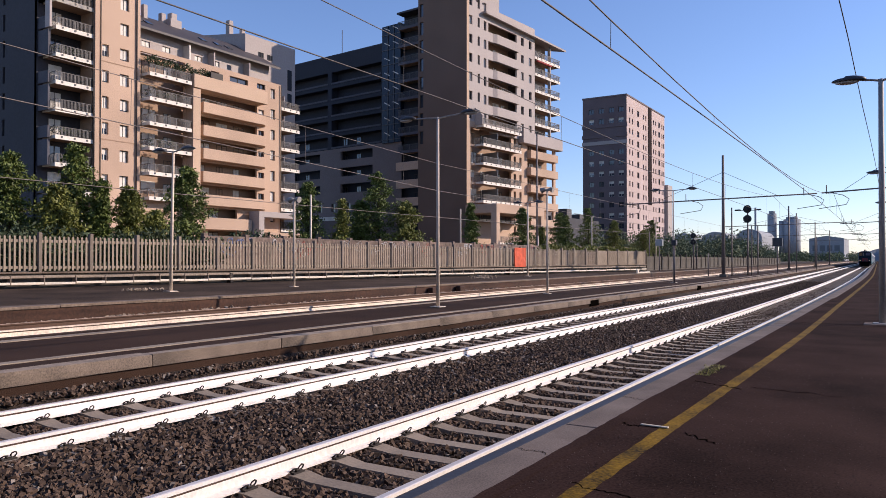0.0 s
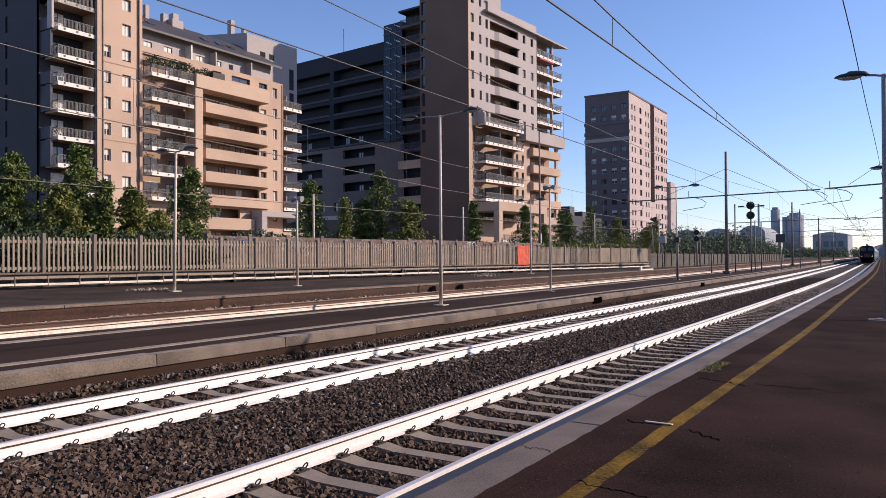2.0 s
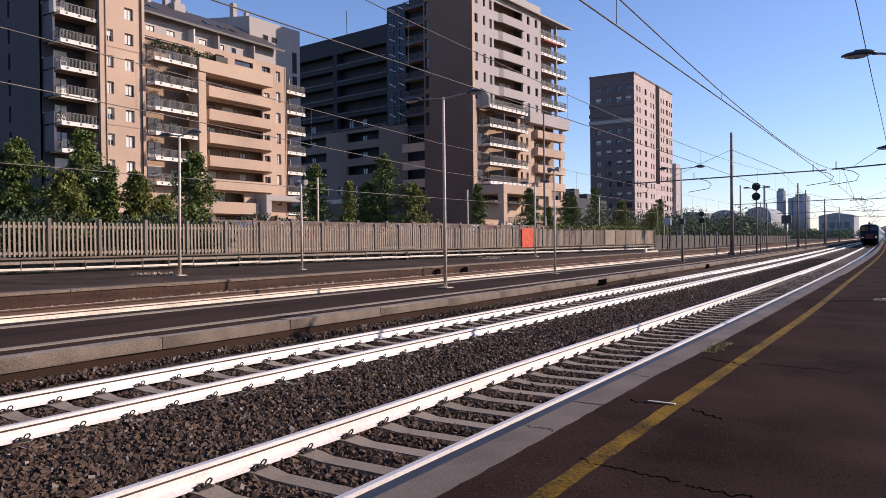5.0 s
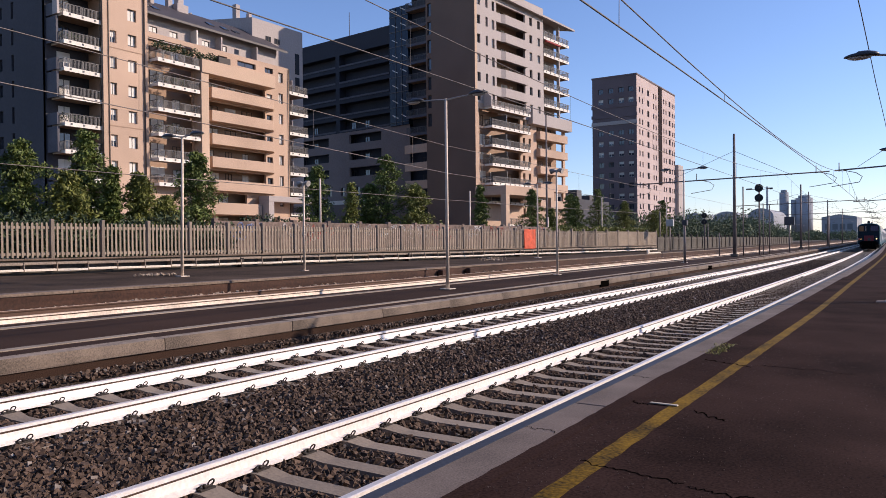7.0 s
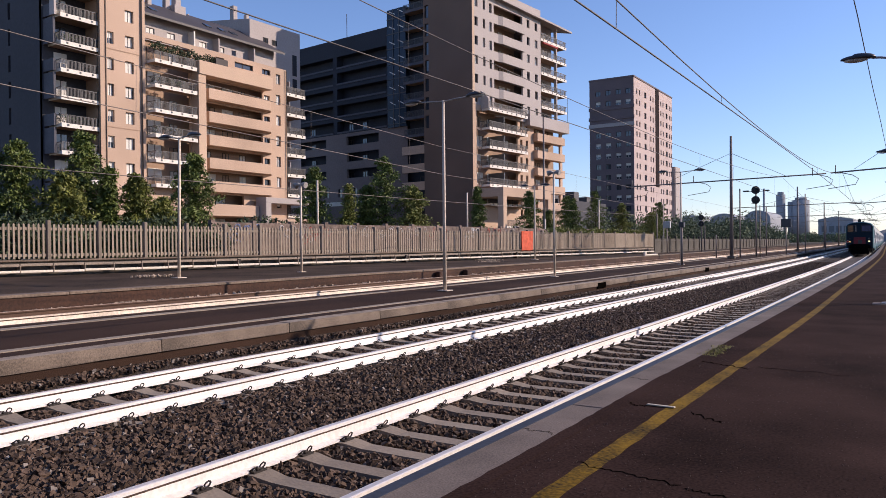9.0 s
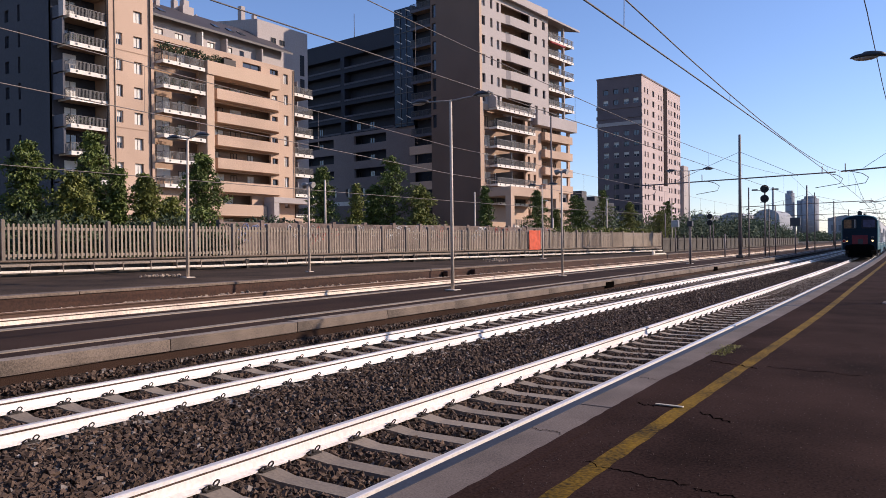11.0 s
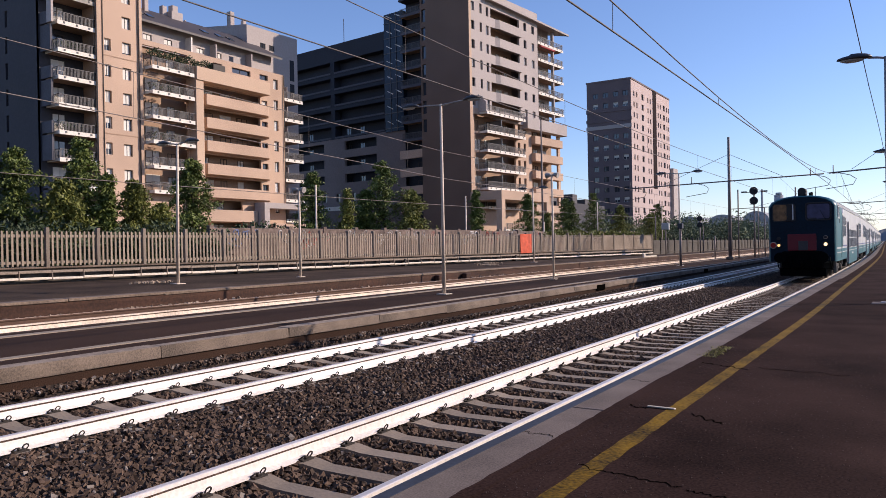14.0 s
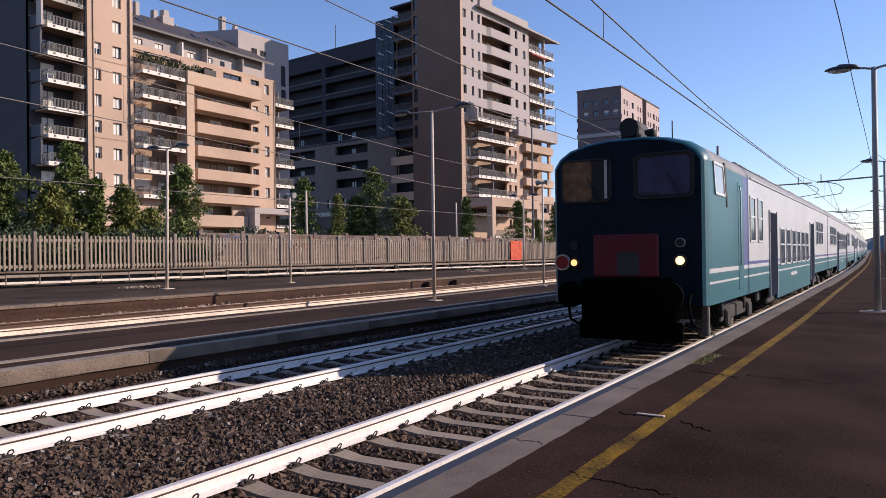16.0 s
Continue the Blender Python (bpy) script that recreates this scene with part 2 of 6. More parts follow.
M.update(
    galvanised=material("galvanised_steel", (0.36, 0.33, 0.30), 0.6, 0.2, amount=0.2, grain=30, stain=2, bump=0.1),
    pale_post=material("pale_painted_post", (0.66, 0.54, 0.42), 0.6, 0.0, amount=0.15, grain=20, stain=1.5, bump=0.1),
    mast=material("brown_steel_mast", (0.20, 0.165, 0.15), 0.7, 0.3, amount=0.3, grain=20, stain=1.5, bump=0.15),
    lamp_body=material("lamp_housing", (0.06, 0.06, 0.065), 0.5, 0.2, amount=0.2),
    lamp_glass=material("lamp_glass", (0.5, 0.48, 0.44), 0.25, 0.0, amount=0.1),
    wire=material("copper_wire", (0.10, 0.085, 0.08), 0.6, 0.5, amount=0.2),
    cable=material("pale_cable", (0.17, 0.14, 0.125), 0.6, 0.2, amount=0.2),
    black=material("signal_black", (0.012, 0.012, 0.013), 0.6, amount=0.2),
    fence=material("fence_concrete", (0.32, 0.255, 0.19), 0.92, amount=0.35, grain=25, stain=1.2, bump=0.4, random_piece=0.5),
    fence_post=material("fence_post_concrete", (0.25, 0.20, 0.155), 0.92, amount=0.4, grain=25, stain=1.0, bump=0.4, random_piece=0.4),
    pipe=material("white_conduit", (0.74, 0.64, 0.52), 0.7, amount=0.25, grain=15, stain=0.8, bump=0.2),
    graffiti_wall=material("graffiti_wall", (0.175, 0.125, 0.100), 0.9, amount=0.55, grain=5, stain=0.6, bump=0.2),
    spray_white=material("white_spray_paint", (0.62, 0.59, 0.56), 0.7, amount=0.2),
    spray_grey=material("faded_spray_paint", (0.42, 0.38, 0.35), 0.8, amount=0.3),
    spray_blue=material("blue_spray_paint", (0.16, 0.2, 0.36), 0.7, amount=0.3),
    spray_red=material("red_spray_paint", (0.42, 0.10, 0.07), 0.7, amount=0.3),
    orange=material("orange_netting", (0.58, 0.07, 0.018), 0.7, amount=0.3, grain=12, stain=2),
    pale_stone=material("pale_stone", (0.24, 0.20, 0.17), 0.9, amount=0.4, grain=30, island=0.8),
    grit=material("asphalt_grit", (0.10, 0.072, 0.062), 0.9, amount=0.5, grain=30, island=1.0, spec=0.1),
    rubble=material("pale_rubble", (0.34, 0.26, 0.19), 0.95, amount=0.4, grain=12, bump=0.5),
    weed=material("weed_leaf", (0.24, 0.215, 0.05), 0.7, amount=0.4, grain=20, island=0.8),
    white_sign=material("white_sign", (0.36, 0.38, 0.37), 0.6, amount=0.1),
    duct=material("brown_cable_duct", (0.30, 0.235, 0.18), 0.85, amount=0.4, grain=14, stain=1.0, bump=0.3),
    crack=material("open_crack", (0.003, 0.0025, 0.002), 1.0, spec=0.0, amount=0.3),
    paper=material("litter", (0.55, 0.47, 0.36), 0.8, amount=0.2),
)

# ---- coping stones along the two near platforms ----
def coping_block(name, x0, x1, z0, z1, length, mat, parent, first, count, chip=0.0):
    """Blocks laid end to end; where the railway bends each turns with it."""
    rng = random.Random(5)
    kinds = []
    for k in range(4):
        bm = box(x0, x1, 0.004, length - 0.004, z0, z1, 0.012)
        for v in bm.verts:
            if chip:
                v.co += Vector((rng.uniform(-chip, chip), 0, rng.uniform(-chip, chip) * 0.6))
        me = bpy.data.meshes.new(name)
        bm.to_mesh(me)
        bm.free()
        for mm in (mat if isinstance(mat, tuple) else (mat,)):
            me.materials.append(mm)
        # upward faces take the paler colour, the sides the darker one
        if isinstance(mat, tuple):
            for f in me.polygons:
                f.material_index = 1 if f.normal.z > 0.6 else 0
        kinds.append(me)
    for i in range(count):
        y = first + i * length
        share(name, kinds[i % 4], parent, pose(bend(y), y, rng.uniform(-0.003, 0.003), 0, 0, heading(y + length / 2)))


edge = thing("platform_edge", "pale concrete coping along the platform edge", "coping", kind="structure")
coping_block("coping_stone", -2.605, -2.19, 0.26, 0.398, 4.0, M["coping"], edge, -6, 55, 0.0015)
part("edge_strip", sweep([(-2.615, 0.385), (-2.52, 0.385), (-2.52, 0.403), (-2.607, 0.403), (-2.615, 0.395)], [y for y in STATIONS if y > -8]), M["strip"], edge, "smooth bluish edge strip")
part("retaining_wall", sweep([(-2.52, -0.45), (-2.20, -0.45), (-2.20, 0.26), (-2.52, 0.26)]), M["wall_dark"], edge)
edge = thing("platform_edge", "weathered chipped concrete coping along the island platform", "coping", kind="structure")
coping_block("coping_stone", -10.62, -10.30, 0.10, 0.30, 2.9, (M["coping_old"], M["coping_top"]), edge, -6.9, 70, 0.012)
part("retaining_wall", sweep([(-10.8, -0.45), (-10.36, -0.45), (-10.36, 0.10), (-10.8, 0.10)]), M["wall_dark"], edge)
edge = thing("platform_edge", "brown stained masonry edge of the far platform", "coping", kind="structure")
part("retaining_wall", sweep([(-18.5, -0.2), (-18.24, -0.2), (-18.22, 0.60), (-18.5, 0.60)]), M["wall_brown"], edge)
coping_block("coping_stone", -18.62, -18.18, 0.60, 0.68, 2.9, M["edge_brown"], edge, 2, 40, 0.008)

# drain recesses in the island platform's face
for y in (27.2, 45.2):
    tagged(link_mesh("drain_opening", box(-10.33 + bend(y), -10.285 + bend(y), y, y + 0.9, 0.02, 0.24, 0.01), M["crack"]), "dark drain opening under the coping", "drain", kind="structure")


# ---- loose stones of the ballast ----
def stones(name, label, boxes, seed, size=(0.014, 0.034), mat="stone", cribs=False):
    """Broken stones strewn over strips (x0, x1, y0, y1, z, number); each is a knocked-about wedge of eight corners."""
    rng = np.random.default_rng(seed)
    corner = np.array([(a, b, c) for a in (-1, 1) for b in (-1, 1) for c in (-1, 1)], float)
    quad = np.array([(0, 1, 3, 2), (4, 6, 7, 5), (0, 4, 5, 1), (2, 3, 7, 6), (0, 2, 6, 4), (1, 5, 7, 3)])
    vs, fs, base = [], [], 0
    for x0, x1, y0, y1, z, number in boxes:
        # more of them close by
        y = y0 + (y1 - y0) * rng.random(number) ** 1.6
        x = rng.uniform(x0, x1, number)
        if cribs and x1 - x0 < 1.4 and x1 - x0 > 1.2:
            # between the sleepers, which lie 0.6 m apart
            k = np.floor((y - 0.35) / 0.6)
            y = 0.35 + 0.6 * (k + 0.25 + 0.5 * rng.random(number))
        s = rng.uniform(size[0], size[1], (number, 1)) * np.array([[1, 1, 1]]) * rng.uniform(0.55, 1.25, (number, 3))
        pts = corner[None] * s[:, None] * rng.uniform(0.55, 1.1, (number, 8, 3))
        q = rng.normal(size=(number, 4))
        q /= np.linalg.norm(q, axis=1, keepdims=True)
        w, a, b, c = q.T
        rot = np.stack([np.stack([1 - 2 * (b * b + c * c), 2 * (a * b - w * c), 2 * (a * c + w * b)], -1),
                        np.stack([2 * (a * b + w * c), 1 - 2 * (a * a + c * c), 2 * (b * c - w * a)], -1),
                        np.stack([2 * (a * c - w * b), 2 * (b * c + w * a), 1 - 2 * (a * a + b * b)], -1)], 1)
        pts = np.einsum("nij,nkj->nki", rot, pts)
        off = np.where(y < 12, 0, -1.65e-4 * np.clip(y - 12, 0, 80) ** 2)
        pts += np.stack([x + off, y, z + rng.uniform(-0.6, 1.0, number) * size[1]], -1)[:, None]
        vs.append(pts.reshape(-1, 3))
        fs.append((quad[None] + (base + 8 * np.arange(number))[:, None, None]).reshape(-1, 4))
        base += 8 * number
    vs, fs = np.concatenate(vs), np.concatenate(fs)
    me = bpy.data.meshes.new(name)
    me.from_pydata(vs.tolist(), [], fs.tolist())
    me.materials.append(M[mat])
    return tagged(new(name, me), label, "ballast", kind="stuff")


stones("ballast_stones", "loose dark brown broken stones between the tracks",
       [(-7.55, -5.05, 1.5, 36, -0.205, 56000), (-4.85, -3.55, 2.5, 30, -0.236, 15000), (-9.1, -7.85, 3, 32, -0.236, 12000),
        (-9.95, -9.3, 3, 34, -0.2, 11000), (-10.36, -9.95, 3, 36, -0.075, 3500), (-3.4, -2.65, 3, 14, -0.235, 4000), (-5.05, -4.85, 2, 30, -0.225, 3000), (-7.5, -5.1, 35, 75, -0.205, 11000), (-4.85, -3.55, 29, 60, -0.236, 5000), (-9.1, -7.85, 31, 60, -0.236, 4000)], 3, cribs=True)

stones("pale_stones", "a few pale stones lying among the dark ballast",
       [(-7.5, -5.1, 1.8, 30, -0.185, 900), (-4.8, -3.55, 2.5, 20, -0.225, 110), (-9.95, -9.3, 3, 26, -0.18, 200), (-10.3, -9.95, 3, 26, -0.04, 120)], 13, (0.012, 0.028), "pale_stone", True)
stones("rubble", "tan broken rubble and dirt at the foot of the far platform", [(-18.2, -17.65, 9, 40, 0.17, 2600), (-18.2, -17.9, 12, 40, 0.21, 900)], 23, (0.03, 0.075), "rubble")
stones("grit", "fine pale grit strewn over the worn asphalt", [(-1.6, 2.5, 2.4, 11, 0.401, 4200), (-2.1, -1.82, 2.4, 11, 0.398, 500)], 17, (0.0016, 0.0040), "grit")
# the asphalt's ragged lip over the coping
bm = bmesh.new()
rng = random.Random(31)
prev, w = None, 0.05
for i in range(260):
    y = 2.0 + i * 0.11
    w = 0.042 + 0.030 * math.exp(-((y - 7.4) / 1.6) ** 2) + rng.uniform(-0.006, 0.006)
    cur = (bm.verts.new((-2.185 - w + bend(y), y, 0.4005)), bm.verts.new((-2.12 + bend(y), y, 0.4005)))
    if prev:
        bm.faces.new((prev[0], prev[1], cur[1], cur[0]))
    prev = cur
tagged(link_mesh("asphalt_lip", bm, M["asphalt"]), "ragged edge of the asphalt spilling over the coping", "asphalt", kind="structure")

# ---- cracks, litter and weeds on the near platform ----
def ribbon(points, width, z, bm=None, seed=1):
    bm = bm or bmesh.new()
    rng = random.Random(seed)
    rows = []
    for i, (x, y) in enumerate(points):
        a, b = points[max(i - 1, 0)], points[min(i + 1, len(points) - 1)]
        d = Vector((b[0] - a[0], b[1] - a[1], 0)).normalized()
        n = Vector((-d.y, d.x, 0)) * width * rng.uniform(0.3, 1.0) * (0.3 if i in (0, len(points) - 1) else 1)
        zz = z + (x + 2.17) * 0.0022
        rows.append((bm.verts.new(Vector((x, y, zz)) + n), bm.verts.new(Vector((x, y, zz)) - n)))
    for (a, b), (c, d) in zip(rows, rows[1:]):
        f = bm.faces.new((a, b, d, c))
        f.normal_update()
        if f.normal.z < 0:
            f.normal_flip()
    return bm


def crack(x0, y0, x1, y1, width, seed, z=0.3973):
    rng = random.Random(seed)
    n = 26
    pts, drift = [], 0.0
    for i in range(n + 1):
        drift = drift * 0.8 + rng.uniform(-0.035, 0.035)
        pts.append((x0 + (x1 - x0) * i / n, y0 + (y1 - y0) * i / n + drift))
    return tagged(link_mesh("crack", ribbon(pts, width, z, seed=seed), M["crack"]), "dark open crack across the asphalt", "crack", kind="structure")


crack(-2.18, 8.98, -1.55, 8.66, 0.020, 1)
crack(-1.5, 8.8, -0.55, 8.7, 0.012, 2)
crack(-2.52, 5.06, -2.24, 4.99, 0.006, 3, 0.4025)
crack(-1.57, 6.27, -1.27, 5.94, 0.012, 4)
crack(-2.22, 6.29, -1.95, 6.28, 0.012, 5)
crack(-1.84, 4.43, -1.15, 4.29, 0.009, 6)
crack(-1.12, 4.29, -0.72, 4.25, 0.010, 9)
crack(-2.15, 18.6, 0.5, 18.1, 0.02, 7)
crack(-2.52, 7.52, -2.28, 7.48, 0.007, 8, 0.4025)
bm = bmesh.new()
rng = random.Random(11)
for i in range(420):
    x, y = -2.24 + rng.gauss(0, 0.03) + rng.random() * 0.16, 9.4 + rng.uniform(0, 1.0)
    d = Vector((rng.uniform(-1, 1), rng.uniform(-1, 1), rng.uniform(0.2, 0.8))).normalized() * rng.uniform(0.015, 0.045)
    s = Vector((-d.y, d.x, 0)).normalized() * 0.009
    p = Vector((x, y, 0.395))
    bm.faces.new([bm.verts.new(p - s), bm.verts.new(p + s), bm.verts.new(p + d)])
tagged(link_mesh("weeds", bm, M["weed"]), "low yellowish green weeds growing behind the coping", "weed", kind="stuff")
litter = tagged(link_mesh("litter", box(-0.02, 0.02, -0.12, 0.12, 0, 0.012, 0.004), M["paper"]), "flattened scrap of pale paper on the asphalt", "litter")
litter.matrix_basis = pose(-1.84, 6.31, 0.3985, 0, 0, 88)


# ---- fence along the far platform ----
FENCE_ANGLE = -7.4


def fence_point(s, off=0.0):
    """s metres along the fence, off metres towards the railway."""
    a = radians(FENCE_ANGLE)
    return Vector((-30.9 - math.sin(a) * s + math.cos(a) * off, 10.6 + math.cos(a) * s + math.sin(a) * off, 0))


def slat_mesh(w, d, z0, z1):
    bm = bmesh.new()
    vs = [bm.verts.new(p) for p in ((-d, -w, z0), (d, -w, z0), (d, w, z0), (-d, w, z0), (-d, -w, z1 - 0.05), (d, -w, z1 - 0.05), (d, w, z1 - 0.05), (-d, w, z1 - 0.05),
                                    (-d * 0.7, 0, z1), (d * 0.7, 0, z1))]
    for f in ((0, 4, 5, 1), (1, 5, 9, 6, 2), (2, 6, 7, 3), (3, 7, 8, 4, 0), (4, 8, 9, 5), (7, 6, 9, 8)):
        bm.faces.new([vs[i] for i in f])
    bmesh.ops.recalc_face_normals(bm, faces=bm.faces)
    me = bpy.data.meshes.new("slat")
    bm.to_mesh(me)
    bm.free()
    me.materials.append(M["fence"])
    return me


def fence_bay_meshes(length):
    post = bpy.data.meshes.new("post")
    bm = box(-0.09, 0.12, -0.075, 0.075, 1.26, 2.94, 0.015)
    bm.to_mesh(post)
    bm.free()
    post.materials.append(M["fence_post"])
    rail = bpy.data.meshes.new("crossbar")
    bm = box(-0.035, 0.035, 0.085, length - 0.085, -0.06, 0.06, 0.01)
    bm.to_mesh(rail)
    bm.free()
    rail.materials.append(M["fence"])
    return post, rail


BAY = 2.09
fence = thing("fence", "grey concrete picket fence with posts and pointed slats", "fence", Matrix.Translation(fence_point(0)) @ pose(0, 0, 0, 0, 0, FENCE_ANGLE))
post_me, bar_me = fence_bay_meshes(BAY)
slat_me = slat_mesh(0.040, 0.016, 1.36, 2.80)
bays = 31
for i in range(-1, bays + 1):
    drop = 0.006 * max(0, i - 2)
    share("post", post_me, fence, pose(0, i * BAY, -drop))
    if i == bays:
        break
    for z in (1.50, 2.58):
        share("crossbar", bar_me, fence, pose(0.02, i * BAY, z - drop))
    if i < 26:
        for k in range(10):
            share("slat", slat_me, fence, pose(0.07, i * BAY + 0.21 + k * 0.1855, -drop + 0.004 * math.sin(i * 3.1 + k * 1.7), 0, 0, 0))
bm = bmesh.new()
for i in range(26, bays):
    for k in range(9):
        y = i * BAY + 0.24 + k * 0.202
        box(0.04, 0.1, y - 0.062, y + 0.062, 1.2, 2.64, bm=bm)
tagged(part("slatting", bm, M["fence"], fence), kind="stuff")
wall = thing("low_wall", "dark low retaining wall under the fence", "wall", Matrix.Translation(fence_point(0)) @ pose(0, 0, 0, 0, 0, FENCE_ANGLE), kind="structure")
part("wall_face", box(-0.2, 0.12, -12, bays * BAY, 0.5, 1.24, 0.02), M["wall_dark"], wall)
part("wall_cap", box(-0.25, 0.22, -12, bays * BAY, 1.24, 1.32, 0.02), M["edge_brown"], wall)
conduit = thing("conduit", "white sectioned cable conduit running along the low wall", "conduit", Matrix.Translation(fence_point(0, 0.4)) @ pose(0, 0, 0, 0, 0, FENCE_ANGLE))
SECTION = 1.26
p = part("conduit_section", box(-0.05, 0.05, 0.01, SECTION - 0.015, 0.80, 0.90, 0.015), M["pipe"], conduit)
q = part("bracket", box(-0.3, 0.06, -0.018, 0.018, 0.80, 1.08, 0.006), M["duct"], conduit)
p.matrix_basis = q.matrix_basis = pose(0, -6 * SECTION, 0)
for i in range(-5, 51):
    share("conduit_section", p.data, conduit, pose(0, i * SECTION, 0.012 * math.sin(i * 2.3)))
    share("bracket", q.data, conduit, pose(0, i * SECTION, 0))
upper = thing("conduit", "brownish upper cable duct fixed under the fence", "conduit", Matrix.Translation(fence_point(0, 0.32)) @ pose(0, 0, 0, 0, 0, FENCE_ANGLE))
p = part("conduit_section", box(-0.06, 0.06, 0.008, SECTION - 0.008, 1.06, 1.17, 0.015), M["duct"], upper)
p.matrix_basis = pose(0, -6 * SECTION, 0)
for i in range(-5, 51):
    share("conduit_section", p.data, upper, pose(0, i * SECTION, 0.01 * math.sin(i * 1.7)))
for y in (3.9, 15.2, 27.5, 39.8):
    part("support", box(-0.22, 0.12, y - 0.09, y + 0.09, 0.66, 1.14, 0.02), M["clip"], upper, "dark upright holding the ducts")
# the lower fence farther out
fence2 = thing("fence", "darker brown low concrete fence farther along the line", "fence", Matrix.Translation(fence_point(bays * BAY + 0.3)) @ pose(0, 0, 0, 0, 0, 1.5))
bm_post, bm_bar = fence_bay_meshes(3.0)
for me in (bm_post, bm_bar):
    me.materials.clear()
    me.materials.append(M["wall_dark"])
for i in range(40):
    share("post", bm_post, fence2, pose(0, i * 3.0, -0.5))
    for z in (0.9, 1.9):
        share("crossbar", bm_bar, fence2, pose(0.02, i * 3.0, z))
p = part("panel", box(-0.02, 0.02, 0.09, 2.91, 0.55, 2.15), M["wall_dark"], fence2)
for i in range(1, 40):
    share("panel", p.data, fence2, pose(0, i * 3.0, 0))

net = tagged(link_mesh("netting", box(0.10, 0.13, -0.0, 1.55, 1.25, 2.72, 0.01), M["orange"]), "bright orange plastic safety netting hung on the fence", "netting")
bmn = bmesh.new()
bmn.from_mesh(net.data)
bmesh.ops.subdivide_edges(bmn, edges=bmn.edges[:], cuts=5, use_grid_fill=True)
for v in bmn.verts:
    v.co.x += 0.03 * noise.noise(v.co * 3.0)
    v.co.z += 0.04 * noise.noise(v.co * 2.0 + Vector((7, 0, 0)))
bmn.to_mesh(net.data)
bmn.free()
net.matrix_basis = Matrix.Translation(fence_point(40.7, 0.1)) @ pose(0, 0, 0, 0, 0, FENCE_ANGLE)

# the painted wall behind it
gw = thing("graffiti_wall", "pinkish grey boundary wall covered in faded spray paint", "wall", Matrix.Translation(fence_point(0, -3.6)) @ pose(0, 0, 0, 0, 0, FENCE_ANGLE), kind="structure")
rng = random.Random(4)
for i in range(6, 26):
    part("panel", box(-0.12, 0.12, i * 2.7 + 0.01, i * 2.7 + 2.69, 0.5, 3.16 - 0.004 * i + rng.uniform(-0.03, 0.03), 0.02), M["graffiti_wall"], gw)
    part("pillar", box(-0.16, 0.16, i * 2.7 - 0.14, i * 2.7 + 0.14, 0.5, 3.27 - 0.004 * i, 0.02), M["graffiti_wall"], gw)
TAGS = [(17.5 + 2.9 * k + rng.uniform(-0.8, 0.8), rng.choice(("spray_white", "spray_white", "spray_grey", "spray_grey", "spray_red", "spray_blue"))) for k in range(17)]
for y0, mat in TAGS:
    # a tag is a run of looping strokes side by side
    for i in range(9):
        y, z, a = y0 + 0.24 * i, rng.uniform(2.35, 2.85), rng.uniform(0, 6)
        pts = []
        for k in range(14):
            a += rng.uniform(0.1, 1.0)
            y, z = y + 0.085 * math.cos(a), min(max(z + 0.12 * math.sin(a), 1.9), 3.02)
            pts.append((0.128, y, z))
        part("spray_mark", tube(pts, rng.uniform(0.012, 0.034), sides=4, caps=False), M[mat], gw)

# ---- rubble on the far platform ----
def rubble(x, y, z, r, seed):
    rg = random.Random(seed)
    bm = bmesh.new()
    for i in range(60):
        m = pose(rg.gauss(0, r), rg.gauss(0, r * 1.3), rg.uniform(0, 0.03), rg.uniform(0, 90), rg.uniform(0, 90), rg.uniform(0, 90))
        s = rg.uniform(0.03, 0.09)
        bmesh.ops.create_cube(bm, size=s, matrix=m @ Matrix.Diagonal((1, rg.uniform(0.6, 1.4), rg.uniform(0.4, 0.9), 1)))
    ob = tagged(link_mesh("rubble_heap", bm, M["rubble"]), "small heap of pale broken rubble", "rubble", kind="stuff")
    ob.matrix_basis = pose(x, y, z)


rubble(-24.3, 17.6, 0.68, 0.28, 1)
rubble(-22.0, 40.0, 0.68, 0.3, 3)
rubble(-24.6, 44.0, 0.68, 0.35, 5)


# ---- lamp posts ----
def lamp_head(parent, m):
    """A flat street-lamp head: housing above, bowl below; its nose points along +x."""
    bm = bmesh.new()
    bmesh.ops.create_uvsphere(bm, u_segments=14, v_segments=8, radius=1.0)
    for v in bm.verts:
        v.co = Vector((0.34 + v.co.x * 0.36, v.co.y * 0.15, max(v.co.z, 0) * (0.12 if v.co.x < 0.2 else 0.09) + min(v.co.z, 0) * 0.02))
    head = part("lamp_head", bm, M["lamp_body"], parent, "dark rounded lamp housing", True)
    head.matrix_basis = m
    bm = bmesh.new()
    bmesh.ops.create_uvsphere(bm, u_segments=12, v_segments=6, radius=1.0)
    for v in bm.verts:
        v.co = Vector((0.38 + v.co.x * 0.26, v.co.y * 0.12, min(v.co.z, 0) * 0.07 - 0.012))
    part("lamp_bowl", bm, M["lamp_glass"], head, "clouded plastic bowl", True)


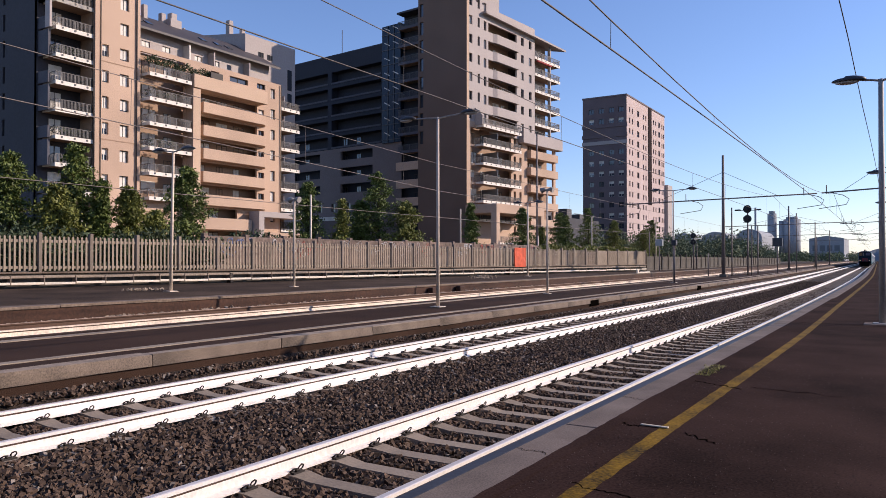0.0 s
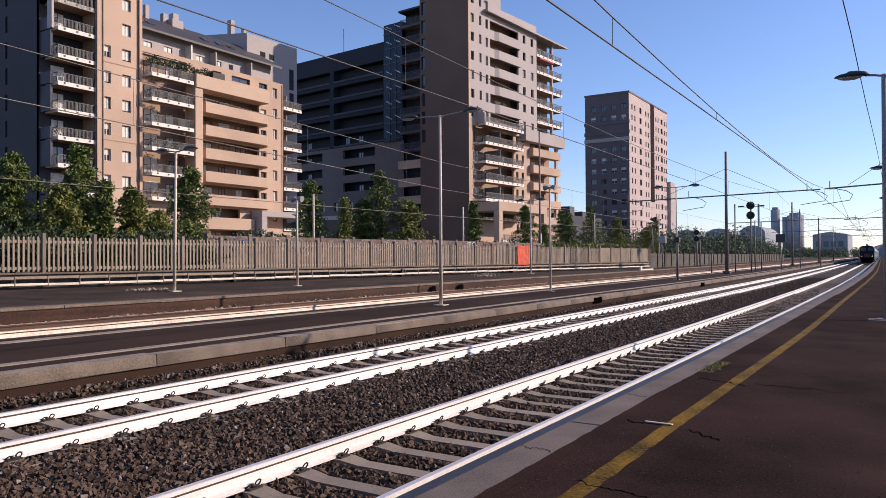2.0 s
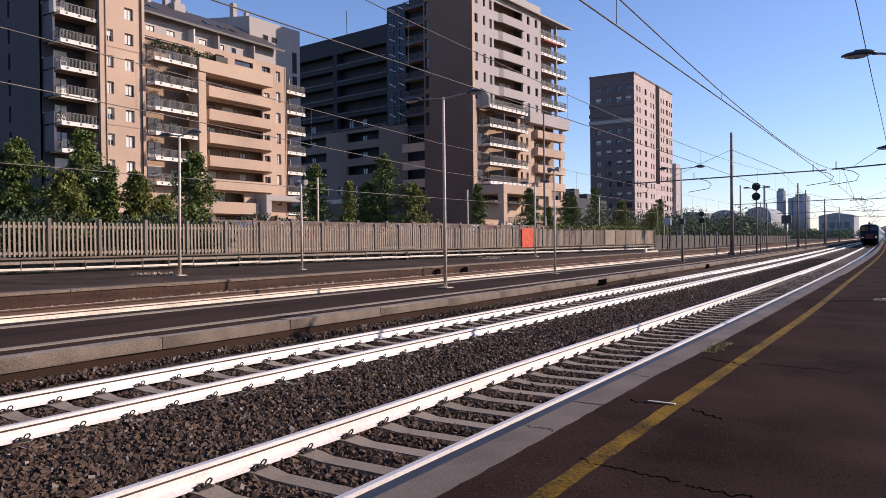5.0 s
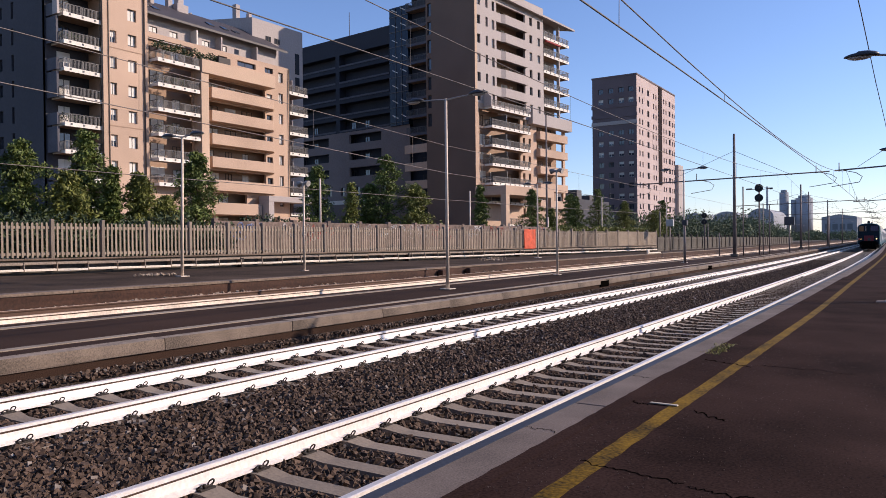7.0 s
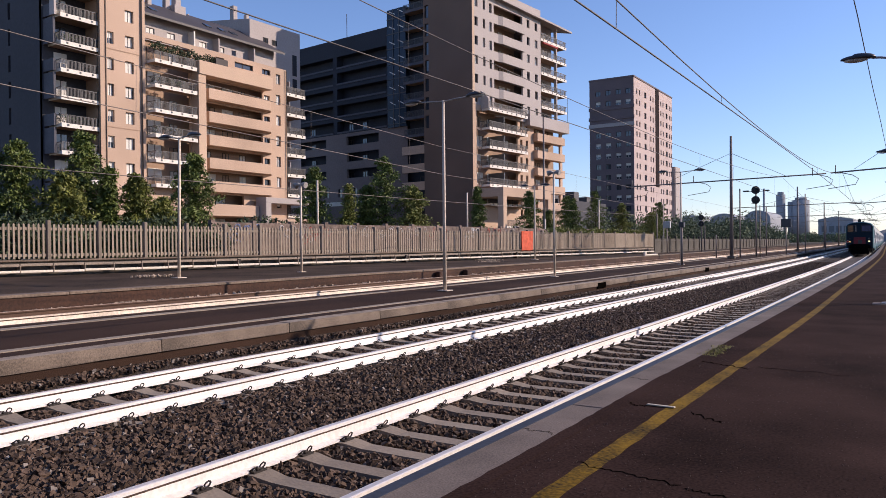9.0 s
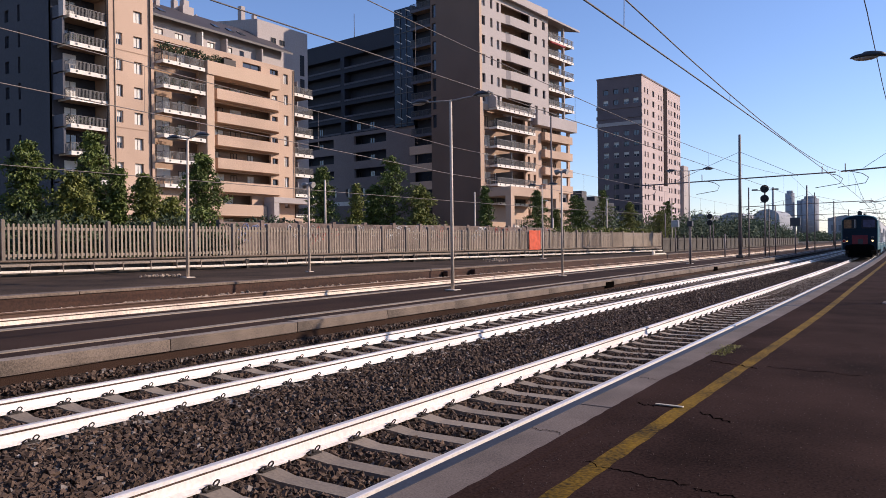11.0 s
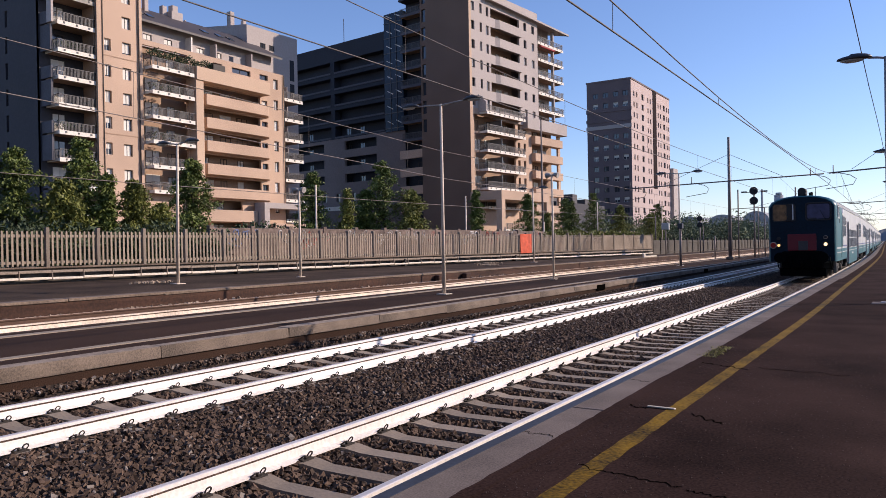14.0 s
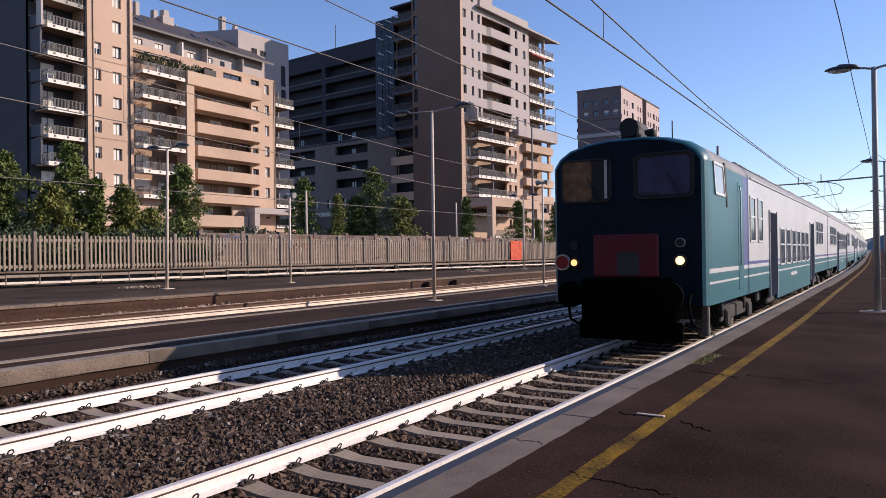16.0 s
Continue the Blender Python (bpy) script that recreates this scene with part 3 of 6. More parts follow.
def lamp_post(x, y, z, height, arms, reach, label, radius=0.06, mat="pale_post", lean=0.0):
    lamp = thing("lamp_post", label, "lamp post", pose(x + bend(y), y, z, 0, lean, heading(y)), group="platform lamp posts")
    part("base_plate", box(-0.19, 0.19, -0.19, 0.19, 0, 0.03, 0.006), M[mat], lamp)
    part("pole", tube([(0, 0, 0), (0, 0, height * 0.5), (0, 0, height)], radius, sides=12, end_radius=radius * 0.7), M[mat], lamp)
    for s in arms:
        part("arm", tube([(0, 0, height - 0.04), (s * reach * 0.5, 0, height + 0.0), (s * reach, 0, height + 0.02)], 0.026, sides=8), M["galvanised"], lamp)
        lamp_head(lamp, pose(s * (reach - 0.08), 0, height + 0.03, 0, 0, 0 if s > 0 else 180))
    return lamp


def speaker_post(x, y, z, height, label, heads=((0.13, 0), (-0.13, 0))):
    sp = thing("loudspeaker_post", label, "post", pose(x + bend(y), y, z))
    part("base_plate", box(-0.14, 0.14, -0.14, 0.14, 0, 0.025, 0.005), M["pale_post"], sp)
    part("pole", tube([(0, 0, 0), (0, 0, height)], 0.05, sides=10, end_radius=0.04), M["pale_post"], sp)
    for hx, hy in heads:
        bm = tube([(hx * 0.3, 0, height - 0.05), (hx, 0, height - 0.02), (hx * 2.2, 0, height - 0.06)], 0.05, sides=12, end_radius=0.13)
        part("horn", bm, M["galvanised"], sp, "grey horn loudspeaker")
    return sp


lamp_post(-12.80, 20.1, 0.29, 6.15, (-1, 1), 0.95, "tall pale lamp post with two lamp heads on the island platform", lean=0.0)
lamp_post(-12.80, 49.6, 0.29, 6.15, (-1, 1), 0.95, "tall pale lamp post with two lamp heads on the island platform")
lamp_post(-22.55, 17.4, 0.66, 5.1, (-1, 1), 0.55, "pale lamp post with two lamp heads on the far platform", lean=1.2)
speaker_post(-22.0, 23.2, 0.66, 3.75, "thin pale post with horn loudspeakers on the far platform")
speaker_post(-13.55, 30.5, 0.29, 4.7, "thin pale post with horn loudspeakers on the island platform")
lamp_post(-22.0, 46.5, 0.66, 5.1, (-1, 1), 0.55, "pale lamp post with two lamp heads on the far platform")
for y in (18.9, 39.5, 60.5, 82.0):
    lamp_post(-0.43, y, 0.40, 5.42, (-1, 1), 0.36, "pale grey lamp post with dark lamp heads on the platform", radius=0.075, mat="galvanised")
tagged(link_mesh("footing", box(-0.8, -0.02, 18.55, 19.15, 0.39, 0.412, 0.008), M["coping"]), "pale concrete footing round the lamp post", "footing", kind="structure")


# ---- overhead line ----
def cross_mast(x, y, z, height, arm_z, left, right, label):
    """A steel mast with a long cross arm, stays and registration arms."""
    mast = thing("catenary_mast", label, "mast", pose(x + bend(y), y, z), group="overhead line masts")
    part("pole", tube([(0, 0, 0), (0, 0, height)], 0.16, sides=10, end_radius=0.10), M["mast"], mast)
    part("foot", box(-0.3, 0.3, -0.3, 0.3, 0, 0.25, 0.03), M["coping_old"], mast)
    h = arm_z - z
    part("cross_arm", tube([(left, 0, h - 0.12), (right, 0, h + 0.18)], 0.055, sides=8), M["mast"], mast)
    for s in (left, right):
        part("stay", tube([(0, 0, height * 0.86), (s * 0.62, 0, h + 0.05)], 0.018, sides=5), M["mast"], mast)
    return mast


def registration(parent, x, h):
    """The bent arm that holds the contact wire, and the insulator over it."""
    part("insulator", tube([(x, 0, h - 0.1), (x, 0, h + 0.55)], 0.035, sides=8), M["mast"], parent)
    part("registration_arm", tube([(x + 0.2, 0, h), (x + 1.1, 0, h - 0.25), (x + 1.5, 0, h - 0.55), (x + 1.3, 0, h - 0.95), (x - 0.5, 0, h - 1.2)], 0.028, sides=6), M["mast"], parent)


m1 = cross_mast(-13.0, 67.9, 0.29, 10.7, 7.1, -9.3, 7.4, "tall brown steel mast carrying cross arms over the tracks")
for x in (-8.8, -3.2, 6.4):
    registration(m1, x, 6.9 + 0.012 * x)
m2 = cross_mast(-0.95, 62.0, 0.40, 9.6, 6.95, -3.9, 3.0, "brown steel mast on the platform with a cross arm")
registration(m2, -3.6, 6.45)
for y in (122.0, 176.0, 230.0):
    m = cross_mast(-13.0, y, 0.29, 9.6, 7.1, -9.3, 8.6, "distant brown mast carrying cross arms over the tracks")
    registration(m, -3.2, 6.8)
    registration(m, 7.3, 6.9)
    m = cross_mast(-0.95, y - 5, 0.40, 9.2, 6.95, -5.0, 3.0, "distant brown mast with a cross arm")
    registration(m, -3.6, 6.45)
SPANS = [(-72, -4), (-4, 64.5), (64.5, 120), (120, 174), (174, 228), (228, 330)]


def beside_far_track(y):
    """The far track's wires swing out to the cross arm's end."""
    return -np.interp(y, (8, 32, 68), (16.6, 20.3, 21.8))


def overhead_line(x, z, sag_top, low, radius, mat, label, aside=None, level=False):
    line = thing("overhead_wire", label, "wire", group="overhead wires")
    ys = [-40 + 4 * i for i in range(93)]
    xs = [(aside(y) if aside else x) + bend(y) for y in ys]
    part("contact_wire", tube([(a, y, z) for a, y in zip(xs, ys)], radius * 1.15, sides=5), mat, line)
    pts = []
    for a, y in zip(xs, ys):
        p, q = next((p, q) for p, q in SPANS if p <= y <= q)
        u = (y - p) / (q - p) * 2 - 1
        pts.append((a, y, z + (np.interp(y, (8, 32, 68), (1.18, 1.40, 1.55)) if level else low + (sag_top - low) * u * u)))
    part("messenger_wire", tube(pts, radius, sides=5), mat, line)
    for y, p in list(zip(ys, pts))[1::2]:
        if y > 130:
            break
        part("dropper", tube([(p[0], y, z), (p[0], y + 0.02, p[2])], radius * 0.5, sides=4, caps=False), mat, line)
    return line


overhead_line(-4.2, 5.38, 1.6, 0.05, 0.014, M["wire"], "contact and carrying wires over the near track")
overhead_line(-8.47, 5.30, 1.6, 0.62, 0.010, M["wire"], "contact and carrying wires over the second track")
overhead_line(-16.6, 5.36, 1.5, 0.55, 0.012, M["cable"], "sunlit contact and carrying wires over the far track", beside_far_track, True)
feeder = thing("overhead_wire", "single dark feeder wire above the platform", "wire", group="overhead wires")
part("feeder_wire", tube([(-1.12 + bend(y), y, float(np.interp(y, (-20, 19, 26, 40, 228), (7.5, 7.2, 6.87, 6.88, 7.0)))) for y in range(-20, 229, 8)], 0.013, sides=5), M["wire"], feeder)
cable = thing("overhead_wire", "single pale cable strung above the boundary wall", "wire", group="overhead wires")
part("cable", tube([(-29.5, y, 5.3 - 0.35 * math.sin((y + 30) / 130 * math.pi)) for y in range(-30, 101, 10)], 0.018, sides=5), M["cable"], cable)


for y in (-30, 100):
    part("wire_pole", tube([(-29.5, y, 0.5), (-29.5, y, 5.6)], 0.08, sides=8), M["mast"], cable)


# ---- signals and small posts ----
def signal(x, y, z, height, discs, r, label, hoods=True):
    s = thing("railway_signal", label, "signal", pose(x + bend(y), y, z))
    part("pole", tube([(0, 0, 0), (0, 0, height)], 0.07, sides=10), M["mast"], s)
    part("ladder_cage", tube([(0.35, 0, 0), (0.35, 0, height * 0.75)], 0.045, sides=8), M["mast"], s)
    for dz in discs:
        bm = tube([(0, -0.22, dz), (0, -0.12, dz)], r, sides=24)
        d = part("disc", bm, M["black"], s, "round black signal target")
        part("lens_hood", tube([(0, -0.42, dz), (0, -0.23, dz)], r * 0.3, sides=14), M["black"], d)
    if hoods:
        for dx in (-0.9, 0.95):
            part("bracket", tube([(0, 0, height - 0.25), (dx, 0, height - 0.2)], 0.03, sides=6), M["mast"], s)
            part("lamp_head", box(dx - 0.28, dx + 0.28, -0.1, 0.1, height - 0.24, height - 0.1, 0.05), M["lamp_body"], s)
        for k in range(3):
            part("step", box(-0.4, 0.05, -0.1, 0.1, height - 0.9 - k * 0.5, height - 0.86 - k * 0.5), M["mast"], s)
    return s


signal(-12.2, 76.0, 0.29, 6.5, (6.4, 5.45), 0.38, "two black round signal targets on a steel post")
signal(-19.0, 84.0, 0.66, 3.9, (3.8, 3.1), 0.3, "small black signal on a low post", hoods=False)


def box_post(x, y, z, h, w, label, mat="lamp_body"):
    b = thing("equipment_post", label, "post", pose(x + bend(y), y, z))
    part("pole", tube([(0, 0, 0), (0, 0, h)], 0.06, sides=8), M["mast"], b)
    part("cabinet", box(-w, w, -0.18, 0.18, h - 0.1, h + w * 1.6, 0.03), M[mat], b)


box_post(-10.9, 88.0, 0.29, 3.1, 0.5, "grey equipment box on a thin post")
box_post(-12.6, 49.0, 0.29, 2.55, 0.16, "small dark box on the lamp post")
box_post(-20.2, 74.0, 0.66, 2.6, 0.36, "white sign board on a thin post", "white_sign")
for x, y, h in ((-12.9, 71.5, 6.3), (-11.9, 80.5, 5.0), (-9.7, 96.0, 7.0), (-9.0, 118.0, 4.8), (-14.5, 69.0, 2.1)):
    p = thing("thin_post", "thin dark steel post beside the tracks", "post", pose(x + bend(y), y, 0.29))
    part("pole", tube([(0, 0, 0), (0, 0, h)], 0.06, sides=8), M["mast"], p)
bs = thing("buffer_stop", "low white buffer beside the far track", "buffer", pose(-18.6, 60.0, 0.66))
part("beam", box(-0.08, 0.08, -0.1, 3.0, 0.02, 0.14, 0.03), M["pipe"], bs)
part("brace", box(-0.08, 0.08, -0.5, -0.1, 0.0, 0.35, 0.05), M["pipe"], bs)
for y in (28.0, 30.4):
    tagged(link_mesh("rail_block", box(-18.22, -17.95, y - 0.24, y + 0.24, 0.12, 0.56, 0.03), M["wall_brown"]), "rusty brown block beside the far rail", "block")

# ---- buildings ----
M.update(
    beige=material("beige_brick", (0.48, 0.335, 0.243), 0.9, amount=0.2, grain=9, stain=0.12, bump=0.15),
    beige_pale=material("pale_beige_render", (0.52, 0.37, 0.265), 0.9, amount=0.12, grain=7, stain=0.15, bump=0.1),
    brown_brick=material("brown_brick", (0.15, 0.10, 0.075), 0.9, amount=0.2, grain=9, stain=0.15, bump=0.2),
    grey_panel=material("grey_cladding", (0.40, 0.345, 0.32), 0.85, amount=0.1, grain=4, stain=0.1, bump=0.05),
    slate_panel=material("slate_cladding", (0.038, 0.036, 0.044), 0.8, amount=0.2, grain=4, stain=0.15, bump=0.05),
    dark_roof=material("dark_sheet_roof", (0.06, 0.05, 0.05), 0.6, amount=0.25, grain=6, stain=0.4, bump=0.1),
    loggia=material("loggia_plaster", (0.33, 0.22, 0.15), 0.9, amount=0.15, grain=6, stain=0.3),
    slab_white=material("white_slab_edge", (0.72, 0.66, 0.58), 0.8, amount=0.12, grain=12, stain=1.0),
    railing=material("grey_railing", (0.09, 0.085, 0.085), 0.6, 0.3, amount=0.15),
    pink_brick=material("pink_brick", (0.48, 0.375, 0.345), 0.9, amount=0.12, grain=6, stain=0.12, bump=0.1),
    shaded_end_brick=material("shaded_end_brick", (0.15, 0.113, 0.115), 0.9, amount=0.2, grain=6, stain=0.2, bump=0.1),
    blind=material("white_roller_blind", (0.66, 0.62, 0.56), 0.7, amount=0.15, grain=20, stain=0.8, random_piece=0.6),
    jamb=material("dark_window_frame", (0.045, 0.035, 0.03), 0.7, amount=0.2),
    awning=material("red_awning", (0.36, 0.05, 0.05), 0.8, amount=0.2),
    potplant=material("balcony_foliage", (0.05, 0.07, 0.03), 0.8, amount=0.5, grain=10, island=0.8),
    bark=material("bark", (0.07, 0.05, 0.035), 0.95, amount=0.4, grain=12, stain=2, bump=0.6),
    leaf=material("green_leaves", (0.105, 0.135, 0.030), 0.6, amount=0.5, grain=3, stain=0.3, bump=0, island=1.0, spec=0.3),
    leaf_light=material("light_green_leaves", (0.165, 0.175, 0.040), 0.6, amount=0.5, grain=3, stain=0.3, bump=0, island=1.0, spec=0.3),
    # haze is put into these distant colours; the air holds none
    far_green=material("hazy_foliage", (0.115, 0.140, 0.075), 0.9, amount=0.4, grain=0.6, stain=0.05, bump=0, island=0.8),
    far_grey=material("hazy_grey", (0.29, 0.30, 0.32), 0.9, amount=0.12, grain=0.3, stain=0.02),
    far_hill=material("hazy_hill", (0.15, 0.16, 0.17), 0.95, amount=0.2, grain=0.1, stain=0.01),
)
M["lower_wing"] = material("brownish_grey_render", (0.19, 0.148, 0.135), 0.9, amount=0.15, grain=5, stain=0.15)
M["slot"] = material("slot_shadow_dark", (0.02, 0.012, 0.012), 0.9, amount=0.3, spec=0.1)
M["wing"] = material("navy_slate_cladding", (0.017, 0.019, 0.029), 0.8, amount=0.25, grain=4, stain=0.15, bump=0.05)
M["gallery"] = material("gallery_edge", (0.075, 0.072, 0.085), 0.8, amount=0.2, grain=5)
M["pane"] = glass("window_glass", (0.035, 0.04, 0.05), 0.05)
M["rail_glass"] = glass("railing_glass", (0.13, 0.13, 0.13), 0.3)
M["stair_glass"] = material("blue_stair_glass", (0.010, 0.021, 0.040), 0.25, spec=0.25, amount=0.3, grain=3, bump=0.0)


def FRONT_OF(x):
    return lambda a, z, d: (x - d, a, z)


def END_OF(y):
    return lambda a, z, d: (a, y + d, z)


def pierced(a0, a1, z0, z1, holes, at, depth, bm=None, mat=0):
    """A wall from a0 to a1 and z0 to z1 with openings (a, a, z, z) and their reveals."""
    bm = bm or bmesh.new()
    cut_a = sorted({a0, a1, *(v for h in holes for v in h[:2] if a0 < v < a1)})
    cut_z = sorted({z0, z1, *(v for h in holes for v in h[2:4] if z0 < v < z1)})
    cache = {}

    def v(a, z, d):
        k = (round(a, 3), round(z, 3), d)
        if k not in cache:
            cache[k] = bm.verts.new(at(a, z, d))
        return cache[k]

    for i in range(len(cut_a) - 1):
        for j in range(len(cut_z) - 1):
            b0, b1, c0, c1 = cut_a[i], cut_a[i + 1], cut_z[j], cut_z[j + 1]
            am, zm = (b0 + b1) / 2, (c0 + c1) / 2
            if any(h[0] < am < h[1] and h[2] < zm < h[3] for h in holes):
                continue
            bm.faces.new((v(b0, c0, 0), v(b1, c0, 0), v(b1, c1, 0), v(b0, c1, 0))).material_index = mat
    for h in holes:
        b0, b1, c0, c1 = h[:4]
        p = [v(a, z, d) for d in (0, depth) for a, z in ((b0, c0), (b1, c0), (b1, c1), (b0, c1))]
        for k in range(4):
            bm.faces.new((p[k], p[(k + 1) % 4], p[4 + (k + 1) % 4], p[4 + k])).material_index = mat
    return bm


WINDOWS = {}


def window(building, m, w, h, style=0):
    """A window set in its reveal, facing +x, its lower corner at m: frame, panes and a blind drawn part of the way."""
    key = (round(w, 2), round(h, 2), style)
    if key not in WINDOWS:
        t = 0.06
        bm = bmesh.new()
        for a, b, c, d in ((0, w, 0, t), (0, w, h - t, h), (0, t, t, h - t), (w - t, w, t, h - t), (w / 2 - t / 2, w / 2 + t / 2, t, h - t)):
            box(-0.05, 0.03, a, b, c, d, bm=bm)
        f = bpy.data.meshes.new("window")
        bm.to_mesh(f)
        bm.free()
        f.materials.append(M["jamb"] if style != 1 else M["blind"])
        bm = box(-0.06, -0.03, 0.02, w - 0.02, 0.02, h - 0.02)
        p = bpy.data.meshes.new("pane")
        bm.to_mesh(p)
        bm.free()
        p.materials.append(M["pane"])
        low = {0: 0.15, 1: 0.5, 2: 2.0, 3: 0.0}[style]
        b = None
        if low < 1:
            bm = box(-0.025, 0.0, t, w - t, max(h * low, t), h - t)
            b = bpy.data.meshes.new("blind")
            bm.to_mesh(b)
            bm.free()
            b.materials.append(M["blind"])
        WINDOWS[key] = (f, p, b)
    f, p, b = WINDOWS[key]
    ob = share("window", f, building, m)
    share("pane", p, ob, Matrix())
    if b:
        share("blind", b, ob, Matrix())
    return ob


BALCONIES = {}


def balcony(building, m, w, d, tooth=True, plants=0):
    """A slab with a white edge and bolt heads, a barred railing with its handrail; it stands out along +x."""
    key = (round(w, 2), round(d, 2), tooth)
    if key not in BALCONIES:
        bm = box(0.0, d, 0, w, -0.26, -0.04)
        slab = bpy.data.meshes.new("slab")
        bm.to_mesh(slab)
        bm.free()
        slab.materials.append(M["loggia"])
        bm = box(d, d + 0.06, -0.02, w + 0.02, -0.36, 0.10)
        box(0.05, d, -0.02, 0.03, -0.30, 0.04, bm=bm)
        edge_me = bpy.data.meshes.new("slab_edge")
        bm.to_mesh(edge_me)
        bm.free()
        edge_me.materials.append(M["slab_white" if tooth else "gallery"])
        bm = bmesh.new()
        n = max(3, int(w / 1.35))
        for i in range(n):
            y = (i + 0.5) * w / n
            if tooth:
                box(d + 0.06, d + 0.12, y - 0.09, y + 0.09, -0.18, 0.02, bm=bm)
            box(d + 0.0, d + 0.06, y - 0.03, y + 0.03, 0.1, 1.05, bm=bm)
        box(d + 0.0, d + 0.06, 0, w, 1.0, 1.06, bm=bm)
        for i in range(int(w / 0.16)):
            box(d + 0.02, d + 0.04, i * 0.16, i * 0.16 + 0.055, 0.12, 1.0, bm=bm)
        for i in range(int(d / 0.16)):
            for y in (0.02, w - 0.06):
                box(i * 0.16, i * 0.16 + 0.055, y, y + 0.03, 0.0, 1.0, bm=bm)
        for y in (0.0, w - 0.06):
            box(0, d, y, y + 0.05, 1.0, 1.06, bm=bm)
        rail = bpy.data.meshes.new("railing")
        bm.to_mesh(rail)
        bm.free()
        rail.materials.append(M["railing"])
        BALCONIES[key] = (slab, edge_me, rail)
    slab, edge_me, rail = BALCONIES[key]
    ob = share("balcony", slab, building, m)
    share("slab_edge", edge_me, ob, Matrix())
    share("railing", rail, ob, Matrix())
    if plants:
        part("pot_plant", leaf_cloud([(d * 0.6, w * (0.1 + 0.8 * k / plants), 0.75, 0.5, 0.7, 0.55) for k in range(plants)], 90, 0.14, int(w * 10) + plants), M["potplant"], ob)["kind"] = "stuff"
    return ob


def leaf_cloud(balls, per_ball, size, seed):
    """Small leaf blades strewn through ellipsoids (x, y, z, rx, ry, rz)."""
    rg = np.random.default_rng(seed)
    vs, fs, base = [], [], 0
    for x, y, z, rx, ry, rz in balls:
        n = per_ball
        d = rg.normal(size=(n, 3))
        d /= np.linalg.norm(d, axis=1, keepdims=True)
        p = np.array([x, y, z]) + d * (rg.random((n, 1)) ** 0.45) * np.array([rx, ry, rz])
        a = rg.normal(size=(n, 3))
        a /= np.linalg.norm(a, axis=1, keepdims=True)
        b = np.cross(a, rg.normal(size=(n, 3)))
        b /= np.linalg.norm(b, axis=1, keepdims=True)
        s = size * rg.uniform(0.5, 1.2, (n, 1))
        q = np.stack([p - a * s, p + b * s * 0.45, p + a * s, p - b * s * 0.45], 1)
        vs.append(q.reshape(-1, 3))
        fs.append((np.arange(4)[None] + (base + 4 * np.arange(n))[:, None]))
        base += 4 * n
    vs, fs = np.concatenate(vs), np.concatenate(fs)
    bm = bmesh.new()
    me = bpy.data.meshes.new("leaves")
    me.from_pydata(vs.tolist(), [], fs.tolist())
    bm.from_mesh(me)
    bpy.data.meshes.remove(me)
    return bm


# ---- the long beige block of flats ----
A = thing("apartment_building", "long beige brick block of flats with bands of balconies", "building", pose(-78.0, 0, 0))
rg = random.Random(21)
SILL = [10.25 + 3 * k for k in range(-2, 8)]
FLOOR = [s - 0.95 for s in SILL]
holes = []
for s in SILL:
    if s > 9 and s < 27:
        holes.append((50.72, 51.55, s, s + 1.4, 0))
    holes.append((53.0, 54.15, s, s + 1.4, 0))
tall = pierced(49.7, 55.2, 0.5, 37.5, holes, FRONT_OF(0), 0.35)
for x0, x1 in ((49.62, 50.35), (55.1, 55.6)):
    box(0.0, 0.12, x0, x1, 0.5, 37.5, bm=tall)
part("stair_tower_wall", tall, M["beige"], A, "beige brick wall of the taller bay")
part("tower_side", box(-8, -0.36, 49.7, 55.4, 0.5, 37.4), M["loggia"], A)
for h in holes:
    window(A, pose(-0.3, h[0], h[2]), h[1] - h[0], 1.4, rg.choice((0, 3, 3, 1)))
# main front: the balcony bay, the loggia bay and the right-hand windows
front_holes = []
for s in SILL:
    if 4 < s < 27:
        front_holes.append((77.25, 78.15, s, s + 1.45, 0))
        if s < 24:
            front_holes.append((74.9, 76.0, s - 0.0, s + 1.0, 1))
for y0, y1 in ((66.3, 67.8), (69.6, 72.9), (74.6, 76.2)):
    front_holes.append((y0, y1, 26.2, 26.95, 2))
logg = [(64.4, 74.6, f - 0.0, f + 2.35) for f in FLOOR if 8 < f < 24.0] + [(66.0, 71.0, f, f + 2.35) for f in FLOOR if 2 < f < 8]
bay = [(55.7, 62.2, f, f + 2.7) for f in FLOOR if 8 < f < 25]
wall_bm = pierced(55.5, 79.3, 0.5, 27.6, front_holes + bay + logg, FRONT_OF(0), 0.35)
part("front_wall", wall_bm, M["beige"], A, "beige brick front wall")
for a0, a1, z0, z1, kind in front_holes:
    window(A, pose(-0.3, a0, z0), a1 - a0, z1 - z0, 2 if kind == 2 else rg.choice((0, 2, 3)))
back = pierced(55.5, 79.3, 0.5, 27.4, [], FRONT_OF(-1.9), 0.1)
part("recessed_wall", back, M["loggia"], A, "plastered wall behind the loggias")
for b in bay:
    part("bay_cheek", box(-1.9, -0.35, b[0] - 0.05, b[0], b[2], b[3]), M["beige"], A)
    window(A, pose(-1.88, 57.2, b[2] + 0.02), 2.0, 2.25, rg.choice((0, 1, 2)))
    window(A, pose(-1.88, 60.4, b[2] + 0.6), 1.2, 1.5, rg.choice((0, 3, 2)))
for k, b in enumerate(bay):
    balcony(A, pose(-0.35, 56.0, b[2]), 6.1, 1.75, plants=(0, 0, 3, 0, 4, 0, 6)[k % 7])
